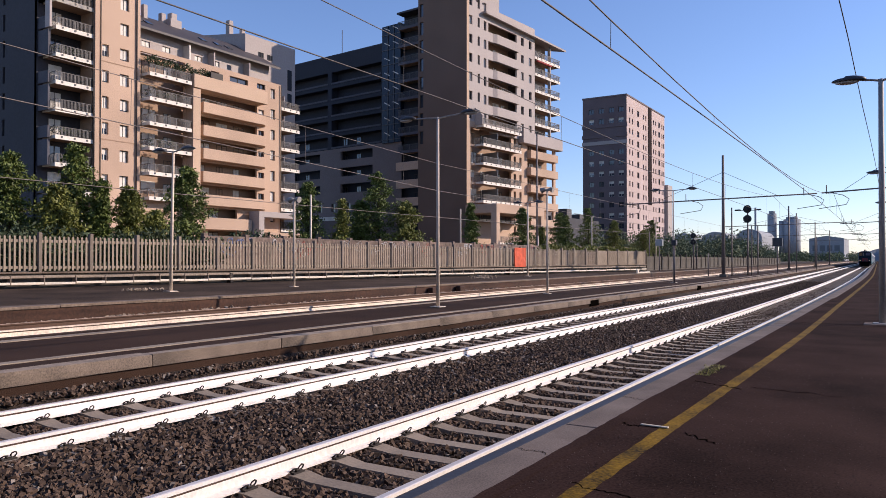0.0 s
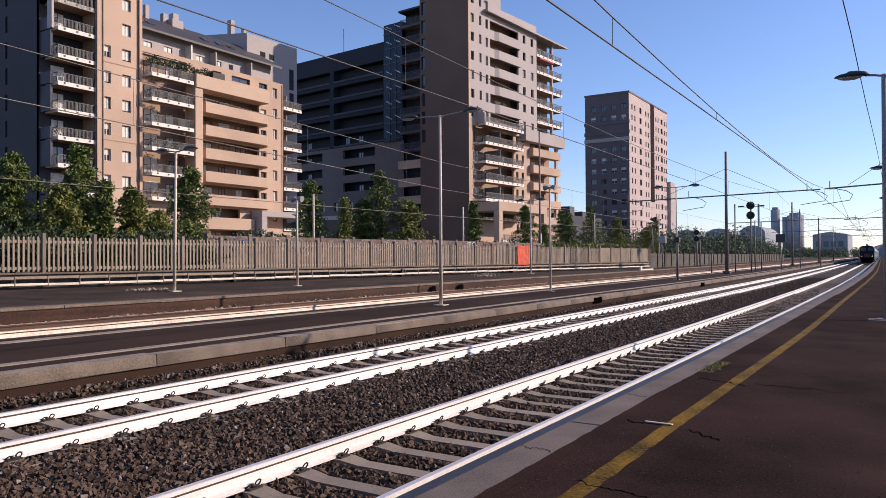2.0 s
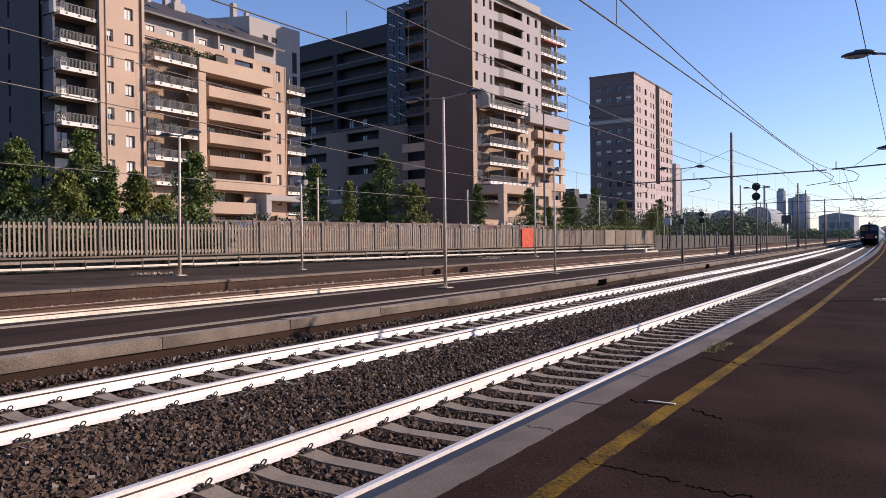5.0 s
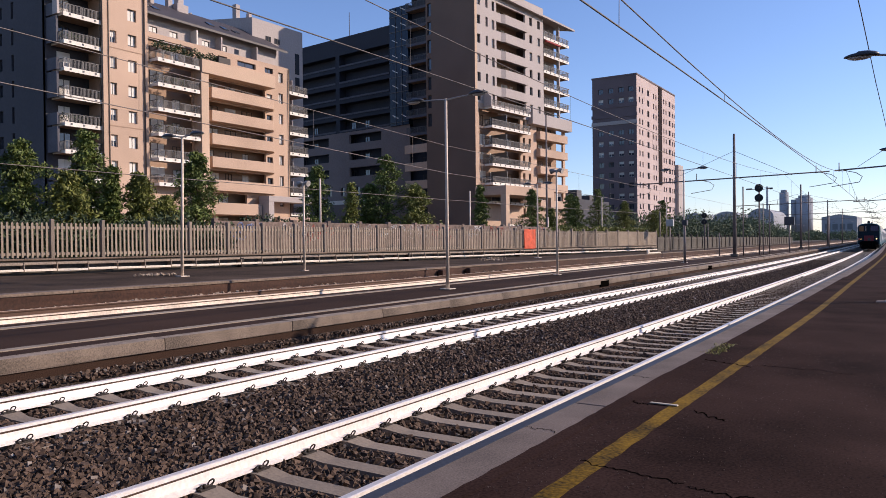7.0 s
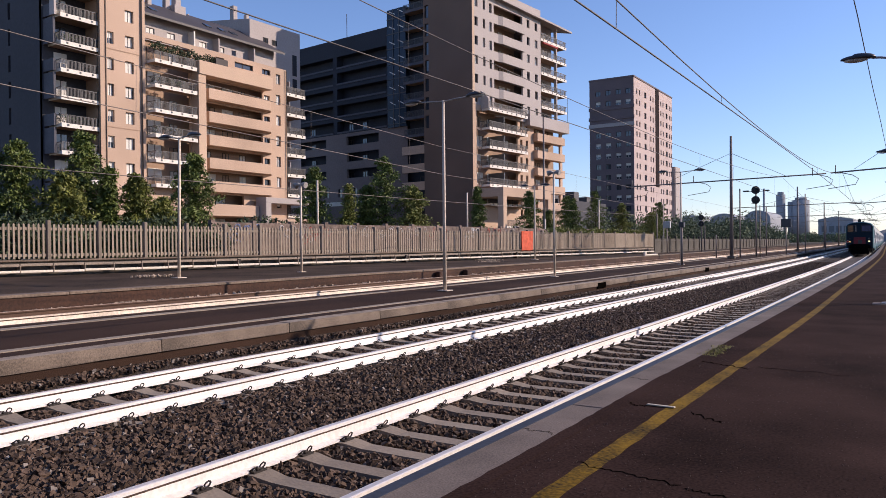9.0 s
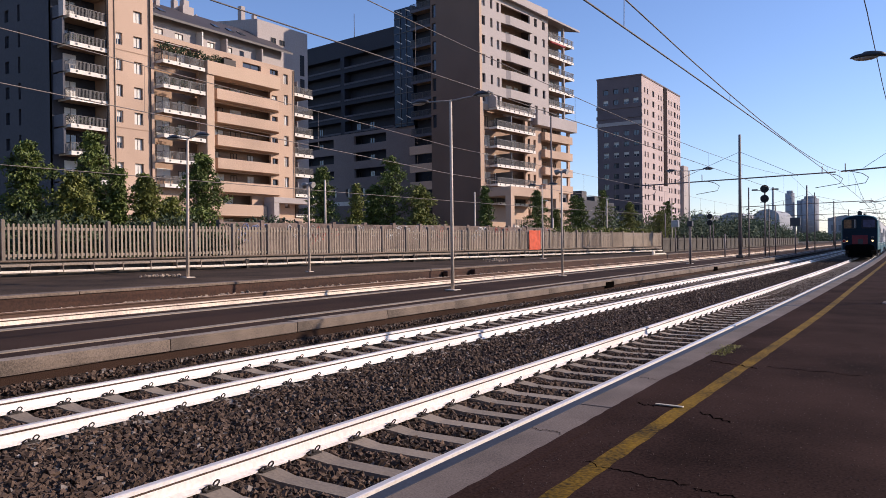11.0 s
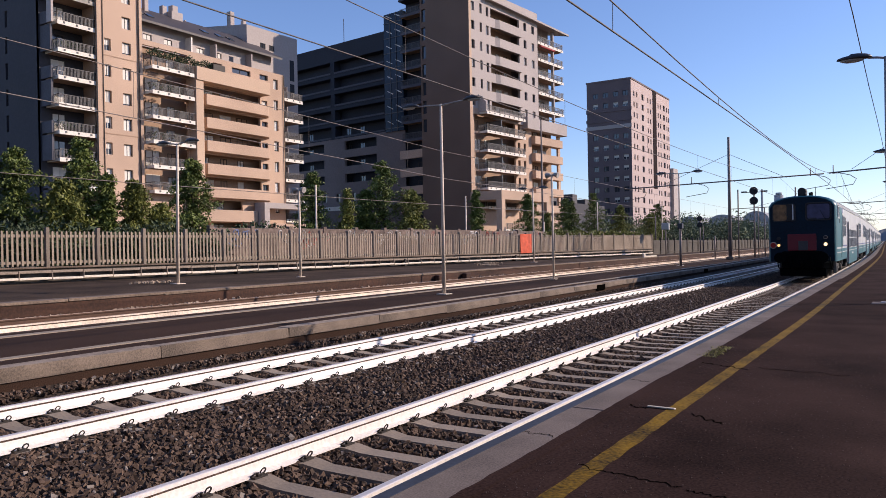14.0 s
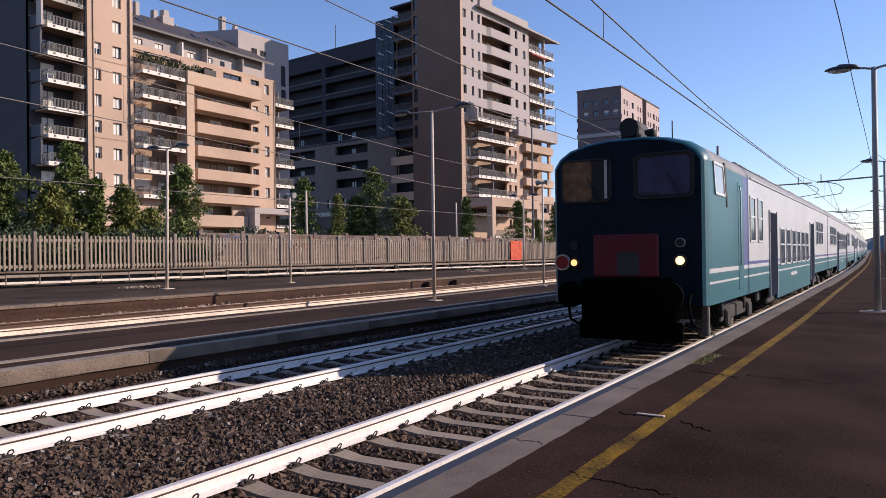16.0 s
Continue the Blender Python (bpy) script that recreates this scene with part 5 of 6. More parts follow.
# ---- trees ----
def tree(x, y, z, height, width, seed, label, mat="leaf", low=0.12):
    """A tapered trunk and drooping limbs in loose tiers, each limb clothed with small leaves."""
    rg, rn = random.Random(seed), np.random.default_rng(seed)
    t = thing("tree", label, "tree", pose(x, y, z, 0, 0, seed * 37 % 360), group="trees behind the boundary wall")
    bm = tube([(0, 0, 0), (0.08, 0.05, height * 0.35), (-0.05, 0.1, height * 0.65), (0.0, 0.0, height * 0.97)], 0.17, sides=8, end_radius=0.02)
    limbs, leaves = 62, 165 if width > 2 else 95
    vs = []
    for k in range(limbs):
        u = low + (0.98 - low) * (k + rg.random()) / limbs
        a, h = k * 2.4 + rg.uniform(-0.5, 0.5), height * u
        r = width * 0.5 * min(1.0, (u - low + 0.10) * 5) * (1.03 - u) ** 0.8 * 1.25 * rg.uniform(0.38, 1.38) + 0.12
        e = Vector((math.cos(a) * r, math.sin(a) * r, h + r * rg.uniform(-0.25, 0.30)))
        mid = Vector((e.x * 0.5, e.y * 0.5, h + r * 0.16))
        tube([(0, 0, h * 0.96), mid, e], 0.035, bm, 4, end_radius=0.008, caps=False)
        f = rn.random((leaves, 1)) ** 0.7
        p = np.where(f < 0.5, np.array((0, 0, h)) + (np.array(mid) - np.array((0, 0, h))) * f * 2, np.array(mid) + (np.array(e) - np.array(mid)) * (f * 2 - 1))
        p = p + rn.normal(size=(leaves, 3)) * np.array((0.15, 0.15, 0.10)) * (0.7 + 0.35 * r)
        d = rn.normal(size=(leaves, 3)) + np.array((math.cos(a), math.sin(a), -0.5)) * 0.8
        d /= np.linalg.norm(d, axis=1, keepdims=True)
        b = np.cross(d, rn.normal(size=(leaves, 3)))
        b /= np.linalg.norm(b, axis=1, keepdims=True)
        s = 0.115 * rn.uniform(0.5, 1.25, (leaves, 1))
        vs.append(np.stack([p - d * s, p + b * s * 0.42, p + d * s, p - b * s * 0.42], 1).reshape(-1, 3))
    vs = np.concatenate(vs)
    me = bpy.data.meshes.new("crown")
    me.from_pydata(vs.tolist(), [], np.arange(len(vs)).reshape(-1, 4).tolist())
    me.materials.append(M[mat])
    part("trunk", bm, M["bark"], t)
    tagged(share("crown", me, t, Matrix()), "leafy uneven crown")
    return t


def along(px, off):
    """A spot behind the boundary wall: metres along it and behind it."""
    return fence_point(px, -off)


TREES = [
    (8.0, 8, 6.7, 4.1, 1, "leaf"), (11.3, 8, 7.5, 3.4, 2, "leaf"), (11.7, 6, 5.5, 1.3, 3, "leaf"), (13.2, 6, 5.2, 2.3, 4, "leaf_light"), (9.5, 6, 5.0, 3.0, 5, "leaf_light"),
    (17.8, 8, 6.9, 3.8, 6, "leaf"), (15.2, 7, 4.0, 2.3, 7, "leaf_light"), (32.2, 14, 7.6, 3.0, 8, "leaf"), (34.1, 12, 6.2, 1.8, 9, "leaf_light"), (38.2, 12, 8.8, 5.0, 10, "leaf"),
    (39.6, 10, 6.2, 4.4, 11, "leaf_light"), (37.2, 13, 6.3, 3.6, 12, "leaf"), (56.5, 16, 7.4, 2.3, 13, "leaf"), (69.6, 18, 7.7, 3.8, 14, "leaf"), (72.2, 17, 5.3, 2.8, 15, "leaf_light"),
    (83.4, 20, 7.4, 3.2, 16, "leaf"), (101.0, 26, 9.8, 5.0, 17, "leaf"), (106.3, 24, 7.8, 4.4, 18, "leaf_light"), (135.0, 30, 9.4, 6.0, 19, "leaf"), (92.0, 26, 8.5, 4.5, 20, "leaf"),
    (118.0, 24, 6.6, 6.0, 21, "leaf_light"), (4.2, 8, 6.2, 3.6, 22, "leaf"),
]
for s, off, hgt, wid, seed, mat in TREES:
    p = along(s, off)
    tree(p.x, p.y, 0.5, hgt, wid, seed, "green deciduous street tree behind the wall" if mat == "leaf" else "light green young tree behind the wall", mat)
hedge = [(*along(s, 4.6 + (s * 7 % 3) * 0.4)[:2], 2.6 + 0.3 * math.sin(s), 1.0, 1.3, 0.8) for s in [k * 0.9 for k in range(-4, 26)]]
tagged(link_mesh("hedge", leaf_cloud(hedge, 260, 0.14, 77), M["potplant"]), "unkempt green shrubs growing along the wall", "shrub", kind="stuff")
scrub = [(*along(s, 1.3 + (s * 5 % 2) * 0.5)[:2], 1.9 + 0.35 * math.sin(s * 1.3), 0.8, 1.0, 0.9) for s in [k * 0.8 for k in range(-5, 20)]]
tagged(link_mesh("scrub", leaf_cloud(scrub, 330, 0.13, 79), M["potplant"]), "dark green scrub growing between the fence and the wall", "shrub", kind="stuff")
ivy = [(*along(s, 0.6)[:2], 2.75 + 0.1 * math.sin(s * 2), 0.4, 0.9, 0.35) for s in [46 + k * 0.9 for k in range(20)]]
tagged(link_mesh("ivy", leaf_cloud(ivy, 200, 0.11, 78), M["leaf_light"]), "ivy trailing over the top of the fence", "ivy", kind="stuff")

# street poles between the trees
for s, off, h in ((3.6, 4.4, 5.4), (30.0, 11, 6.2), (47.0, 10, 6.0), (76, 12, 6.6), (100, 14, 7.0), (54, 6, 3.6)):
    p = along(s, off)
    q = thing("street_pole", "thin pale street pole beyond the wall", "pole", pose(p.x, p.y, 0.5))
    part("pole", tube([(0, 0, 0), (0, 0, h)], 0.07, sides=8), M["pale_post"], q)
p = along(57.0, 8)
q = thing("street_pole", "tall thin brown street pole beyond the wall", "pole", pose(p.x, p.y, 0.5))
part("pole", tube([(0, 0, 0), (0, 0, 14.0)], 0.13, sides=8, end_radius=0.08), M["mast"], q)

# ---- the distance ----
rgn = np.random.default_rng(8)
balls = []
for i in range(420):
    y = 150 + 330 * rgn.random()
    x = -30 - 0.10 * (y - 150) - rgn.random() ** 1.3 * (60 + 0.25 * (y - 150))
    r = rgn.uniform(2.6, 4.8)
    balls.append((x, y, 1.0 + r * 0.8, r * 1.3, r * 1.3, r))
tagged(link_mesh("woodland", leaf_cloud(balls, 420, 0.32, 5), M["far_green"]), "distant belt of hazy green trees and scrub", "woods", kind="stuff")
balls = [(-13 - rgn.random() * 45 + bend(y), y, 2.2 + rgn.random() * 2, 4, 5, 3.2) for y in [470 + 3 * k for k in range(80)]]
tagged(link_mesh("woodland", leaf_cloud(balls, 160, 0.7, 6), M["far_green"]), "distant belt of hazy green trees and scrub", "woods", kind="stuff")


def far_block(x, y, w, d, h, label, arch=False, name="industrial_building", mat="far_grey"):
    b = thing(name, label, "building", pose(x, y, 0.5))
    n = 12
    bm = bmesh.new()
    prof = [(-w, 0), (w, 0), (w, h)] + ([(w * math.cos(math.pi * k / n), h + h * 0.35 * math.sin(math.pi * k / n)) for k in range(1, n)] if arch else [(0, h * 1.12)]) + [(-w, h)]
    a = [bm.verts.new((px, 0, pz)) for px, pz in prof]
    c = [bm.verts.new((px, d, pz)) for px, pz in prof]
    bm.faces.new(a)
    bm.faces.new(c[::-1])
    for k in range(len(prof)):
        bm.faces.new((a[k], a[(k + 1) % len(prof)], c[(k + 1) % len(prof)], c[k]))
    bmesh.ops.recalc_face_normals(bm, faces=bm.faces)
    part("hall", bm, M[mat], b)
    for k in range(4):
        part("window_band", box(-w * 0.8 + k * w * 0.42, -w * 0.8 + k * w * 0.42 + w * 0.3, -0.15, 0.1, h * 0.45, h * 0.7), M["far_hill"], b)
    return b


far_block(-94, 560, 8.5, 60, 17, "hazy grey factory hall with an arched roof far away", True)
far_block(-118, 565, 9.5, 60, 16, "hazy grey factory hall with an arched roof far away", True)
far_block(-140, 560, 8.5, 60, 15.5, "hazy grey factory hall with an arched roof far away", True)
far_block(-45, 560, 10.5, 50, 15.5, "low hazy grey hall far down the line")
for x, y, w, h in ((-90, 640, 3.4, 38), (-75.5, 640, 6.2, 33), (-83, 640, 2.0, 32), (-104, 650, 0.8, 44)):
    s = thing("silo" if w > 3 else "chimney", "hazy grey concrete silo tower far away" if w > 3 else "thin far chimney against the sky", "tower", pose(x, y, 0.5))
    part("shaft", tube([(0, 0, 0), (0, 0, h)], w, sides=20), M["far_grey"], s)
    if w > 3:
        part("cap", tube([(0, 0, h), (0, 0, h + 2)], w * 0.7, sides=16), M["far_grey"], s)
hill = bmesh.new()
prev = None
for k in range(41):
    u = k / 40
    x, y = -40 + 500 * u, 900 - 60 * u
    h = 4 + 34 * math.exp(-((u - 0.17) / 0.12) ** 2) + 24 * math.exp(-((u - 0.5) / 0.25) ** 2) + 2 * noise.noise(Vector((k * 0.7, 0, 0)))
    cur = (hill.verts.new((x, y, 0)), hill.verts.new((x, y + 60, h)), hill.verts.new((x, y + 160, 0)))
    if prev:
        hill.faces.new((prev[0], cur[0], cur[1], prev[1]))
        hill.faces.new((prev[1], cur[1], cur[2], prev[2]))
    prev = cur
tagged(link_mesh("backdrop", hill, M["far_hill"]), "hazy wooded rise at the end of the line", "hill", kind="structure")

# an unseen dark wall added behind the camera to cut the sky's fill light
tagged(link_mesh("wall_south", box(-46, 30, -16.6, -16, -0.5, 20), M["slate_panel"]), "unseen dark wall added behind the platforms to block sky light", "wall", kind="structure")

# ---- the train ----
M.update(
    teal=material("teal_paint", (0.020, 0.115, 0.138), 0.4, spec=0.4, amount=0.15, grain=12, stain=0.8, bump=0.02),
    # the front's shade is put into this near-black blue
    shaded_front=material("shaded_front_paint", (0.0015, 0.012, 0.024), 0.5, spec=0.2, amount=0.4, grain=9, stain=1.2, bump=0.03),
    white_paint=material("white_coach_paint", (0.50, 0.49, 0.485), 0.4, amount=0.12, grain=10, stain=0.5, bump=0.02),
    violet=material("violet_paint", (0.075, 0.075, 0.22), 0.4, amount=0.1, grain=10),
    roof=material("coach_roof", (0.17, 0.17, 0.17), 0.6, amount=0.25, grain=8, stain=0.8, bump=0.1),
    red_panel=material("red_panel", (0.125, 0.005, 0.012), 0.55, amount=0.2, grain=14, stain=2),
    grey_plate=material("grey_plate", (0.035, 0.036, 0.038), 0.6, amount=0.3),
    under=material("undercarriage", (0.03, 0.025, 0.022), 0.85, amount=0.5, grain=15, stain=3, bump=0.4),
    under_light=material("brake_dust_metal", (0.13, 0.112, 0.095), 0.8, amount=0.4, grain=12, stain=4, bump=0.3),
    door=material("dark_blue_door", (0.003, 0.007, 0.022), 0.8, spec=0.05, amount=0.2),
    seal=material("rubber_seal", (0.02, 0.02, 0.02), 0.7, amount=0.2),
    frame_white=material("window_trim", (0.62, 0.62, 0.60), 0.4, 0.2, amount=0.1),
    head_glow=material("headlight_glow", (1.0, 0.68, 0.34), 0.3, emit=1.8, bump=0),
    orange_glow=material("second_headlight_glow", (1.0, 0.55, 0.2), 0.3, emit=1.2, bump=0),
    tail_red=material("red_tail_lens", (0.28, 0.02, 0.02), 0.2, amount=0.2),
    lens_rim=material("lens_rim", (0.55, 0.55, 0.52), 0.35, 0.7, amount=0.1),
)


M["coach_glass"] = glass("coach_glass", (0.05, 0.06, 0.065), 0.12)
M["cab_glass"] = glass("cab_glass", (0.02, 0.025, 0.03), 0.03)
M["cab_side_glass"] = glass("cab_side_glass", (0.35, 0.36, 0.36), 0.1)

SIDE_Z = [0.86, 1.22, 1.26, 1.41, 1.49, 1.56, 2.00, 3.20, 3.36]
ROOF = [(1.40, 3.46), (1.30, 3.60), (1.10, 3.73), (0.75, 3.83), (0.35, 3.88)]


def coach_profile(squeeze=1.0, lower=0.0):
    """Half of it, from the sill up to the middle of the roof."""
    half = [(1.42 * squeeze, z) for z in SIDE_Z] + [(x * squeeze, z - lower) for x, z in ROOF]
    return half + [(-x, z) for x, z in half[::-1]]


def coach_body(length, cab):
    bm = bmesh.new()
    ys = ([(0.0, 0.93, 0.08), (0.05, 0.965, 0.04), (0.16, 0.99, 0.015), (0.34, 1.0, 0.0), (3.45, 1.0, 0.0), (3.6, 1.0, 0.0), (4.12, 1.0, 0.0)] if cab
          else [(0.0, 0.985, 0.01), (0.1, 1.0, 0.0)]) + [(length - 0.1, 1.0, 0.0), (length, 0.985, 0.01)]
    rows = [[bm.verts.new((x, y, z)) for x, z in coach_profile(s, d)] for y, s, d in ys]
    n = len(rows[0])
    for (ya, *_), a, b in zip(ys, rows, rows[1:]):
        for k in range(n):
            f = bm.faces.new((a[k], a[(k + 1) % n], b[(k + 1) % n], b[k]))
            j = k if k < len(SIDE_Z) + len(ROOF) else 2 * (len(SIDE_Z) + len(ROOF)) - 2 - k
            z = SIDE_Z[j] if 0 <= j < len(SIDE_Z) else 3.5
            # 0 teal, 1 white, 2 violet, 3 roof, 4 front paint darkened for its shade
            if j >= len(SIDE_Z) - 1:
                f.material_index = 3 if (not cab or ya > 0.3) else 0
                f.smooth = True
            elif z in (1.22, 1.41):
                f.material_index = 1 if (ya > 0.1 or not cab) else 0
            elif z >= 1.49:
                if not cab or ya > 4.0:
                    f.material_index = 2 if z == 1.49 else 1
                else:
                    f.material_index = 2 if 3.4 < ya < 4.0 else 0
            else:
                f.material_index = 0
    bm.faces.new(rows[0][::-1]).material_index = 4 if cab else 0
    bm.faces.new(rows[-1]).material_index = 1
    bmesh.ops.recalc_face_normals(bm, faces=bm.faces)
    return bm


def side_window(coach, y0, y1, z0, z1, split=True, mat="coach_glass", sides=(1, -1), slant=0.0):
    """A glazed window in a raised trim; a bar parts the upper light."""
    for s in sides:
        x0, x1 = sorted((s * 1.405, s * 1.442))
        bm = bmesh.new()
        t = 0.045
        for a, b, c, d in ((y0, y1, z1 - t, z1), (y0, y1, z0, z0 + t), (y0, y0 + t, z0, z1), (y1 - t, y1, z0, z1)):
            box(x0, x1, a, b, c, d, bm=bm)
        if split:
            zz = z0 + (z1 - z0) * 0.55
            box(x0, x1, y0, y1, zz - 0.02, zz + 0.02, bm=bm)
        if slant:
            for v in bm.verts:
                v.co.y += slant * (v.co.z - z0)
        w = part("window", bm, M["frame_white"], coach, "pale window trim")
        x0, x1 = sorted((s * 1.40, s * 1.428))
        bm = box(x0, x1, y0 + t, y1 - t, z0 + t, z1 - t)
        if slant:
            for v in bm.verts:
                v.co.y += slant * (v.co.z - z0)
        part("pane", bm, M[mat], w)


def side_door(coach, y0, y1, z0, z1, sides=(1, -1)):
    for s in sides:
        x0, x1 = sorted((s * 1.40, s * 1.436))
        d = part("door", box(x0, x1, y0, y1, z0, z1, 0.008), M["door"], coach, "dark blue passenger door")
        x0, x1 = sorted((s * 1.40, s * 1.452))
        for y in (y0 - 0.05, y1):
            part("door_jamb", box(x0, x1, y, y + 0.05, z0, z1 + 0.05), M["white_paint"], d)


def bogie(coach, y):
    bm = box(-1.1, 1.1, y - 1.75, y + 1.75, 0.42, 0.72, 0.05)
    for s in (-1, 1):
        box(s * 1.12 - 0.06, s * 1.12 + 0.06, y - 1.8, y + 1.8, 0.38, 0.66, 0.03, bm)
        for d in (-1.25, 1.25):
            box(s * 1.16 - 0.09, s * 1.16 + 0.09, y + d - 0.22, y + d + 0.22, 0.28, 0.62, 0.04, bm)
            tube([(s * 1.14, y + d - 0.5, 0.5), (s * 1.14, y + d - 0.5, 0.95)], 0.09, bm, 8)
    b = part("bogie", bm, M["under"], coach, "dusty dark bogie frame")
    for d in (-1.25, 1.25):
        bm = tube([(-1.1, 0, 0), (1.1, 0, 0)], 0.08, sides=10)
        for s in (-0.75, 0.75):
            tube([(s - 0.065, 0, 0), (s + 0.065, 0, 0)], 0.455, bm, 24)
            tube([(s - 0.08, 0, 0), (s + 0.08, 0, 0)], 0.17, bm, 12)
            for k in range(4):
                a = k * math.pi / 2
                box(s - 0.08, s + 0.08, 0.28 * math.cos(a) - 0.05, 0.28 * math.cos(a) + 0.05, 0.28 * math.sin(a) - 0.05, 0.28 * math.sin(a) + 0.05, bm=bm)
        w = part("wheelset", bm, M["under_light"], b, "steel axle with two wheels")
        w.matrix_basis = pose(0, y + d, 0.457)


def rounded(x0, x1, z0, z1, r):
    """The outline (x, z) of an oblong with round corners."""
    pts = []
    for cx, cz, a in ((x1 - r, z1 - r, 0), (x0 + r, z1 - r, 90), (x0 + r, z0 + r, 180), (x1 - r, z0 + r, 270)):
        pts += [(cx + r * math.cos(radians(a + 22.5 * k)), cz + r * math.sin(radians(a + 22.5 * k))) for k in range(5)]
    return pts


def plate(outline, y0, y1):
    """A flat slab of that outline, from y0 back to y1."""
    bm = bmesh.new()
    a, b = [[bm.verts.new((x, y, z)) for x, z in outline] for y in (y0, y1)]
    bm.faces.new(a)
    bm.faces.new(b[::-1])
    for k in range(len(a)):
        bm.faces.new((a[k], a[k - 1], b[k - 1], b[k]))
    bmesh.ops.recalc_face_normals(bm, faces=bm.faces)
    return bm


def coach(cab):
    L = 25.9
    c = thing("driving_coach" if cab else "passenger_coach", "teal and white driving coach with a shaded front and red panel" if cab
              else "white and teal passenger coach of the train", "train", group="coaches of the train")
    part("body", coach_body(L, cab), [M["teal"], M["white_paint"], M["violet"], M["roof"], M["shaded_front"]], c, "teal, white and violet painted body")
    bm = box(-1.2, 1.2, 6.6, L - 6.6, 0.52, 0.84, 0.04)
    for k, (a, b) in enumerate(((7.2, 9.0), (9.6, 11.4), (12.0, 14.5), (15.2, 17.8))):
        box(-1.34, 1.34, a, b, 0.42, 0.84, 0.05, bm)
    part("underframe", bm, M["under"], c, "grimy equipment boxes under the floor")
    for sgn in (-1, 1):
        part("skirt", box(min(sgn * 1.34, sgn * 1.415), max(sgn * 1.34, sgn * 1.415), 8.55, 17.45, 0.50, 0.858, 0.01), M["teal"], c, "teal skirt between the doors")
    for y in (4.0, L - 4.0):
        bogie(c, y)
    part("coupling_gear", box(-0.9, 0.9, L, L + 0.5, 0.9, 3.2, 0.1), M["seal"], c, "black rubber gangway between coaches")
    for y in (5.5, 9.0, 12.5, 16.0, 19.5, 23.0):
        part("roof_vent", box(-0.95, 0.95, y, y + 1.3, 3.80, 3.90, 0.04), M["roof"], c, "low grey roof ventilator")
    for x, z in ((1.20, 3.675), (0.93, 3.785), (0.55, 3.86)):
        for sgn in (-1, 1):
            part("roof_rib", tube([(sgn * x, 4.3 if cab else 0.2, z), (sgn * x, L - 0.2, z)], 0.018, sides=5), M["roof"], c)
    part("gutter", box(1.38, 1.45, 4.3 if cab else 0.2, L - 0.2, 3.36, 3.40, 0.01), M["white_paint"], c)
    for i in range(3):
        side_window(c, L - 5.9 + i * 1.15, L - 5.0 + i * 1.15, 1.98, 2.95)
    side_door(c, 17.55, 18.95, 0.66, 2.76)
    side_door(c, 7.15, 8.45, 0.62, 2.76)
    if cab:
        side_window(c, 4.25, 4.95, 1.98, 3.0)
        side_window(c, 5.35, 6.05, 1.98, 3.0)
    else:
        for i in range(4):
            side_window(c, 1.3 + i * 1.35, 2.3 + i * 1.35, 1.98, 2.95)
    for i in range(6):
        side_window(c, 9.15 + i * 1.35, 10.1 + i * 1.35, 1.38 if cab else 1.75, 2.42 if cab else 2.75)
    # number and lettering, unreadable
    part("lettering", box(1.42, 1.4235, 11.6, 13.2, 1.02, 1.12), M["white_paint"], c)
    if not cab:
        return c
    # ---- the cab end ----
    side_window(c, 0.62, 1.5, 2.80, 3.38, False, "cab_side_glass", slant=-0.28)
    for s in (-1, 1):
        part("handrail", tube([(s * 1.47, 2.75, 1.5), (s * 1.49, 2.75, 1.6), (s * 1.49, 2.75, 3.0), (s * 1.47, 2.75, 3.1)], 0.018, sides=6), M["lens_rim"], c)
        x0, x1 = sorted((s * 1.40, s * 1.43))
        seam = box(min(s * 1.40, s * 1.431), max(s * 1.40, s * 1.431), 1.66, 1.78, 2.62, 3.44)
        for v in seam.verts:
            v.co.y -= 0.28 * (v.co.z - 2.62)
        part("cab_seam", seam, M["seal"], c, "dark seam behind the cab window")
        part("cab_door", box(x0, x1, 2.85, 3.42, 1.0, 3.2, 0.01), M["teal"], c, "narrow teal cab door")
    for x0, x1, z0, z1 in ((-1.20, -0.26, 2.72, 3.50), (0.18, 1.20, 2.74, 3.52)):
        rim = rounded(x0, x1, z0, z1, 0.10)
        w = part("windscreen", tube([(x, -0.006, z) for x, z in rim + rim[:2]], 0.024, sides=6, caps=False), M["seal"], c, "dark rubber windscreen surround")
        part("pane", plate(rim, -0.008, 0.03), M["cab_glass"], w)
        part("wiper", tube([(x1 - 0.2, -0.05, z0 - 0.03), (x1 - 0.45, -0.05, z0 + 0.45)], 0.012, sides=5), M["seal"], w)
    # reflections and a glint painted as flat plates over the panes
    part("blind", plate(rounded(-1.18, -0.62, 2.75, 3.48, 0.09), -0.014, -0.009), M["reflection_tan"], c, "tan reflection of buildings painted on the windscreen")
    part("blind", plate(rounded(0.24, 1.14, 2.80, 3.46, 0.09), -0.014, -0.009), M["shade"], c, "dim violet sky reflection painted on the windscreen")
    part("dash_glint", plate(rounded(0.30, 0.62, 2.80, 2.85, 0.02), -0.016, -0.010), M["grey_plate"], c)
    part("blind_cord", box(-0.38, -0.33, -0.014, -0.009, 2.78, 3.50), M["frame_white"], c)
    p = part("gangway_panel", box(-0.59, 0.60, -0.07, 0.0, 1.35, 2.12, 0.03), M["red_panel"], c, "dull red gangway panel")
    part("centre_plate", box(-0.14, 0.25, -0.085, -0.06, 1.37, 1.80, 0.01), M["grey_plate"], p)
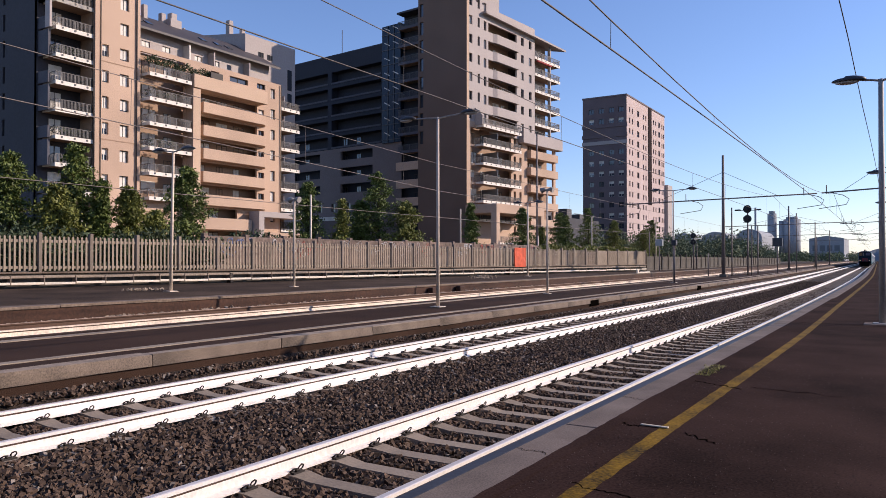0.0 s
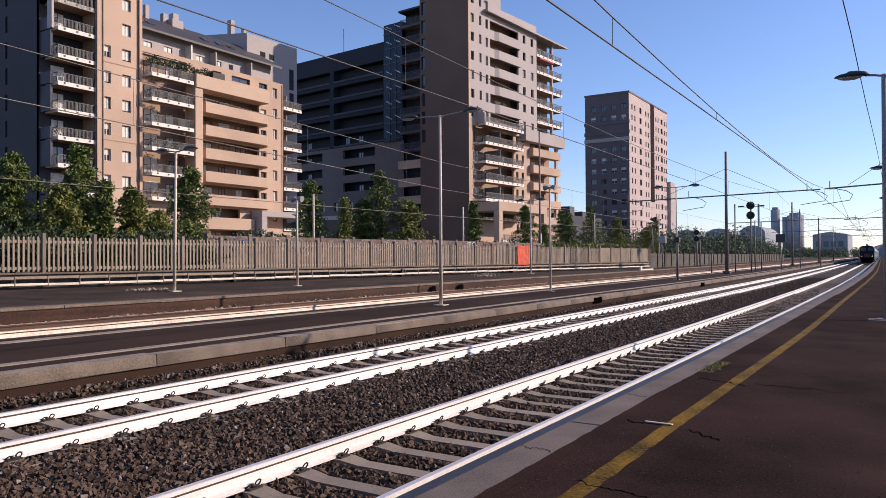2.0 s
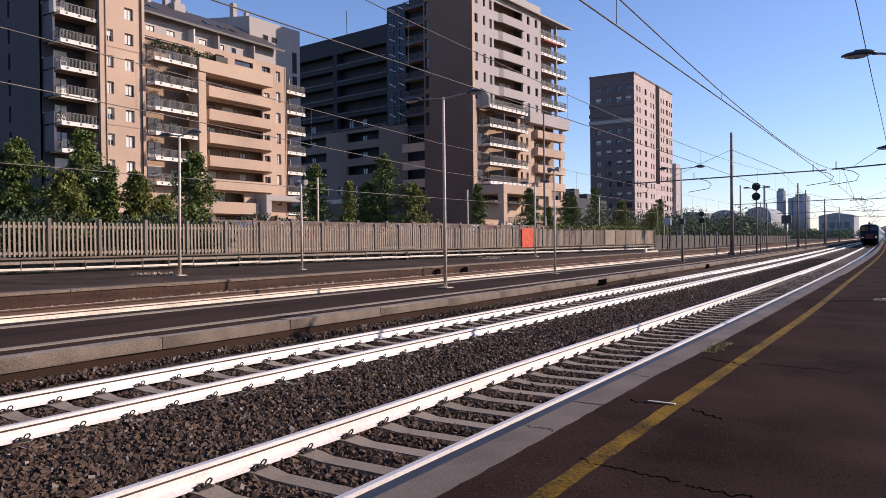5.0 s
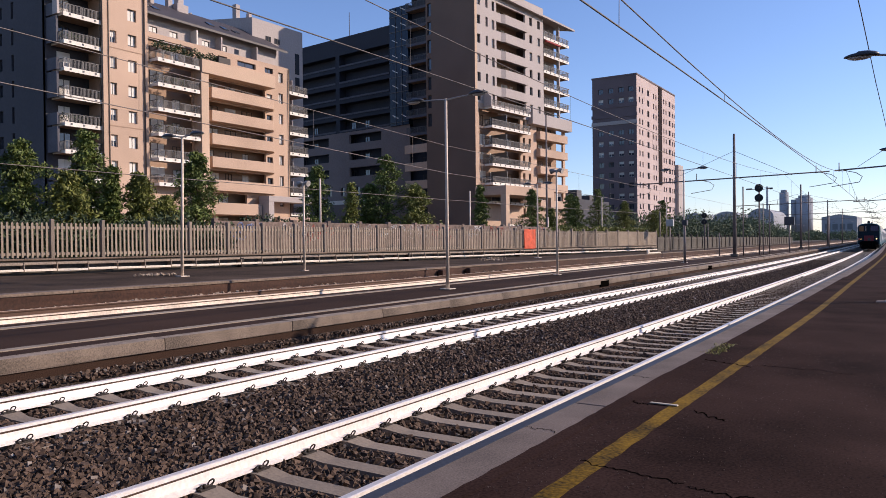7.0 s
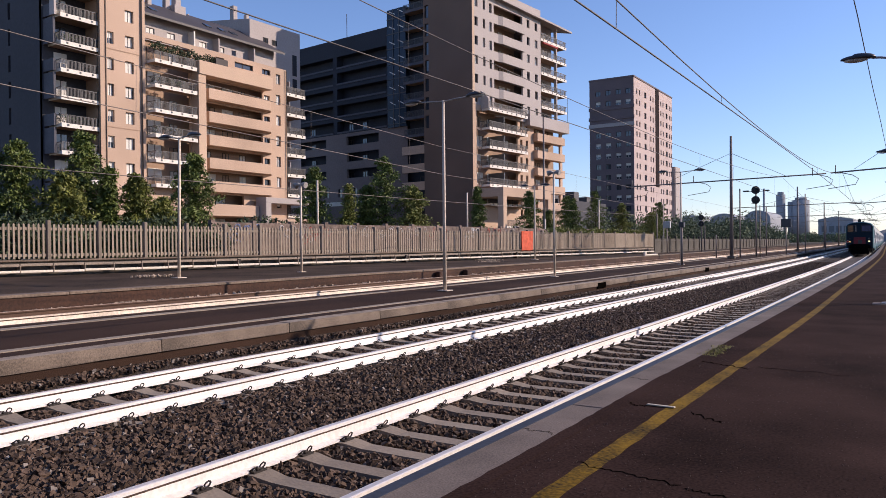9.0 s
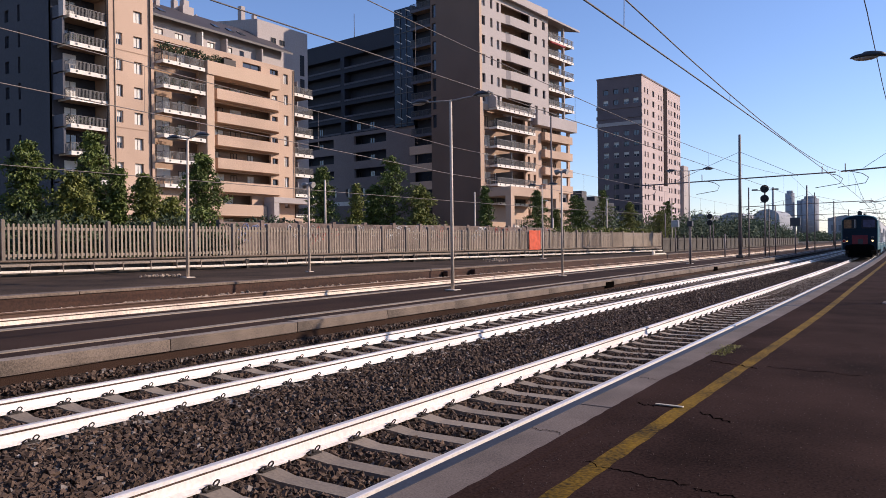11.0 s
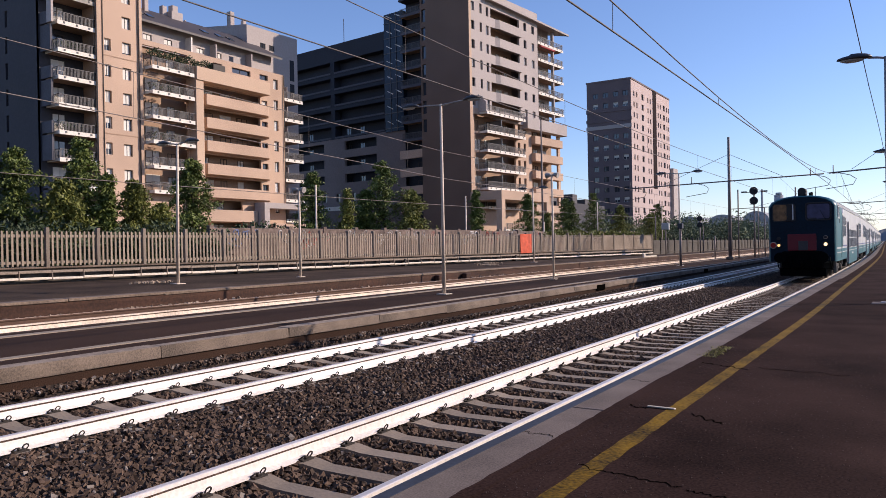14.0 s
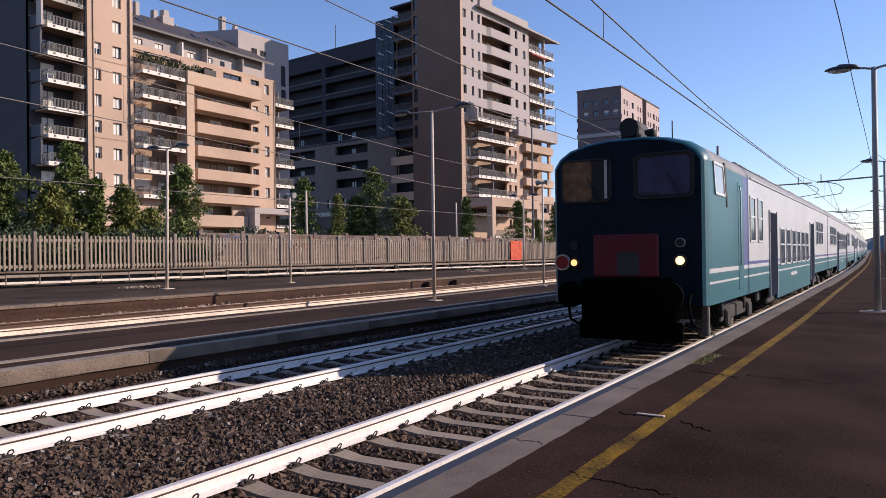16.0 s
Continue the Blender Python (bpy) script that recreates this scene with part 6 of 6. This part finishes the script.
    for x, z, r, m in ((-0.96, 1.61, 0.06, "orange_glow"), (0.97, 1.64, 0.075, "head_glow")):
        h = part("headlight", tube([(x, -0.07, z), (x, 0.0, z)], r + 0.04, sides=20), M["seal"], c, "lit round headlight")
        part("lens", tube([(x, -0.085, z), (x, -0.06, z)], r, sides=20), M[m], h)
    for x, z, r in ((-1.2, 1.62, 0.12), (0.97, 1.95, 0.07), (-0.97, 1.93, 0.07)):
        h = part("tail_lamp", tube([(x, -0.06, z), (x, 0.02, z)], r + (0.03 if x < -1 else 0.012), sides=20), M["lens_rim" if x < -1 or x > 0 else "seal"], c, "round red tail lamp in a pale rim")
        part("lens", tube([(x, -0.075, z), (x, -0.05, z)], r, sides=20), M["tail_red" if x < -1 else "seal"], h)
    part("buffer_beam", box(-0.85, 0.85, -0.05, 0.5, 0.55, 1.33, 0.04), M["pit"], c, "black buffer beam")
    for x in (-0.875, 0.875):
        b = part("buffer", tube([(x, -0.45, 1.05), (x, 0.0, 1.05)], 0.10, sides=14), M["pit"], c, "black buffer")
        part("buffer_head", tube([(x, -0.5, 1.05), (x, -0.44, 1.05)], 0.24, sides=20), M["pit"], b)
    part("coupler", tube([(0, -0.4, 1.0), (0, -0.35, 0.75), (0, -0.1, 0.7), (0, 0.1, 0.95)], 0.05, sides=8), M["pit"], c, "black screw coupling")
    for x in (-1.0, -0.45, 0.45, 1.15):
        part("brake_hose", tube([(x, -0.05, 1.1), (x, -0.28, 0.9), (x + 0.05, -0.3, 0.6), (x + 0.12, -0.12, 0.5)], 0.025, sides=6), M["pit"], c)
    part("snow_plough", box(-0.95, 0.95, 0.1, 0.2, 0.2, 0.55, 0.03), M["pit"], c, "black snow plough")
    part("footstep", box(1.24, 1.36, 0.25, 0.38, 0.32, 0.87, 0.02), M["under_light"], c, "pale cab step")
    bm = box(-0.17, 0.17, 0.3, 0.95, 3.80, 4.08, 0.03)
    tube([(0, 0.26, 4.08), (0, 0.96, 4.08)], 0.172, bm, 18)
    part("roof_lamp", bm, M["seal"], c, "dark rounded roof lamp housing")
    bm = tube([(0.36, 0.5, 3.83), (0.36, 0.5, 4.02)], 0.09, sides=12)
    tube([(0.28, 0.35, 3.96), (0.45, 0.35, 3.99)], 0.05, bm, 8)
    part("horn", bm, M["seal"], c, "black roof horn")
    part("aerial", tube([(0.45, 1.6, 3.75), (0.45, 1.6, 4.35)], 0.014, sides=6), M["seal"], c)
    return c


# near black: the shadow below the red panel is put into the colour
M["pit"] = material("front_gear_black", (0.003, 0.003, 0.003), 0.9, spec=0.05, amount=0.3)
# colours of the painted windscreen reflections: sky violet and building tan
M["shade"] = material("violet_reflection", (0.05, 0.05, 0.10), 0.5, amount=0.3, grain=4, stain=2)
M["reflection_tan"] = material("tan_reflection", (0.20, 0.105, 0.042), 0.7, amount=0.4, grain=6, stain=3)
PITCH = 26.4
first_coach = coach(True)
second_coach = coach(False)
train = [first_coach, second_coach] + [copy_thing(second_coach, pose(0, 60 * i, 0)) for i in range(1, 7)]
# where the first coach's front is, in metres along the railway, at each whole second
FRONT = [(float(t), 13.0 + 12.1 * (16 - t)) for t in range(17)]


def coach_pose(y):
    a, b = y + 4.0, y + 21.9
    xa, xb = -4.204 + bend(a), -4.204 + bend(b)
    turn = math.atan2(xa - xb, b - a)
    return pose(xa + 4.0 * math.sin(turn), y, 0, 0, 0, math.degrees(turn))


def motions():
    for i, c in enumerate(train):
        walk(c, [(t, coach_pose(y + PITCH * i)) for t, y in FRONT])
    # the wheels roll as far as the coach goes: 0.457 m of radius
    turns = [(n / FPS, math.degrees(12.1 * n / FPS / 0.457)) for n in range(16 * FPS + 1)]
    for c in train[:2]:
        for w in c.children_recursive:
            if w.name.startswith("wheelset"):
                at = w.matrix_basis.translation.copy()
                walk(w, [(t, pose(*at, a % 360)) for t, a in turns])


motions()
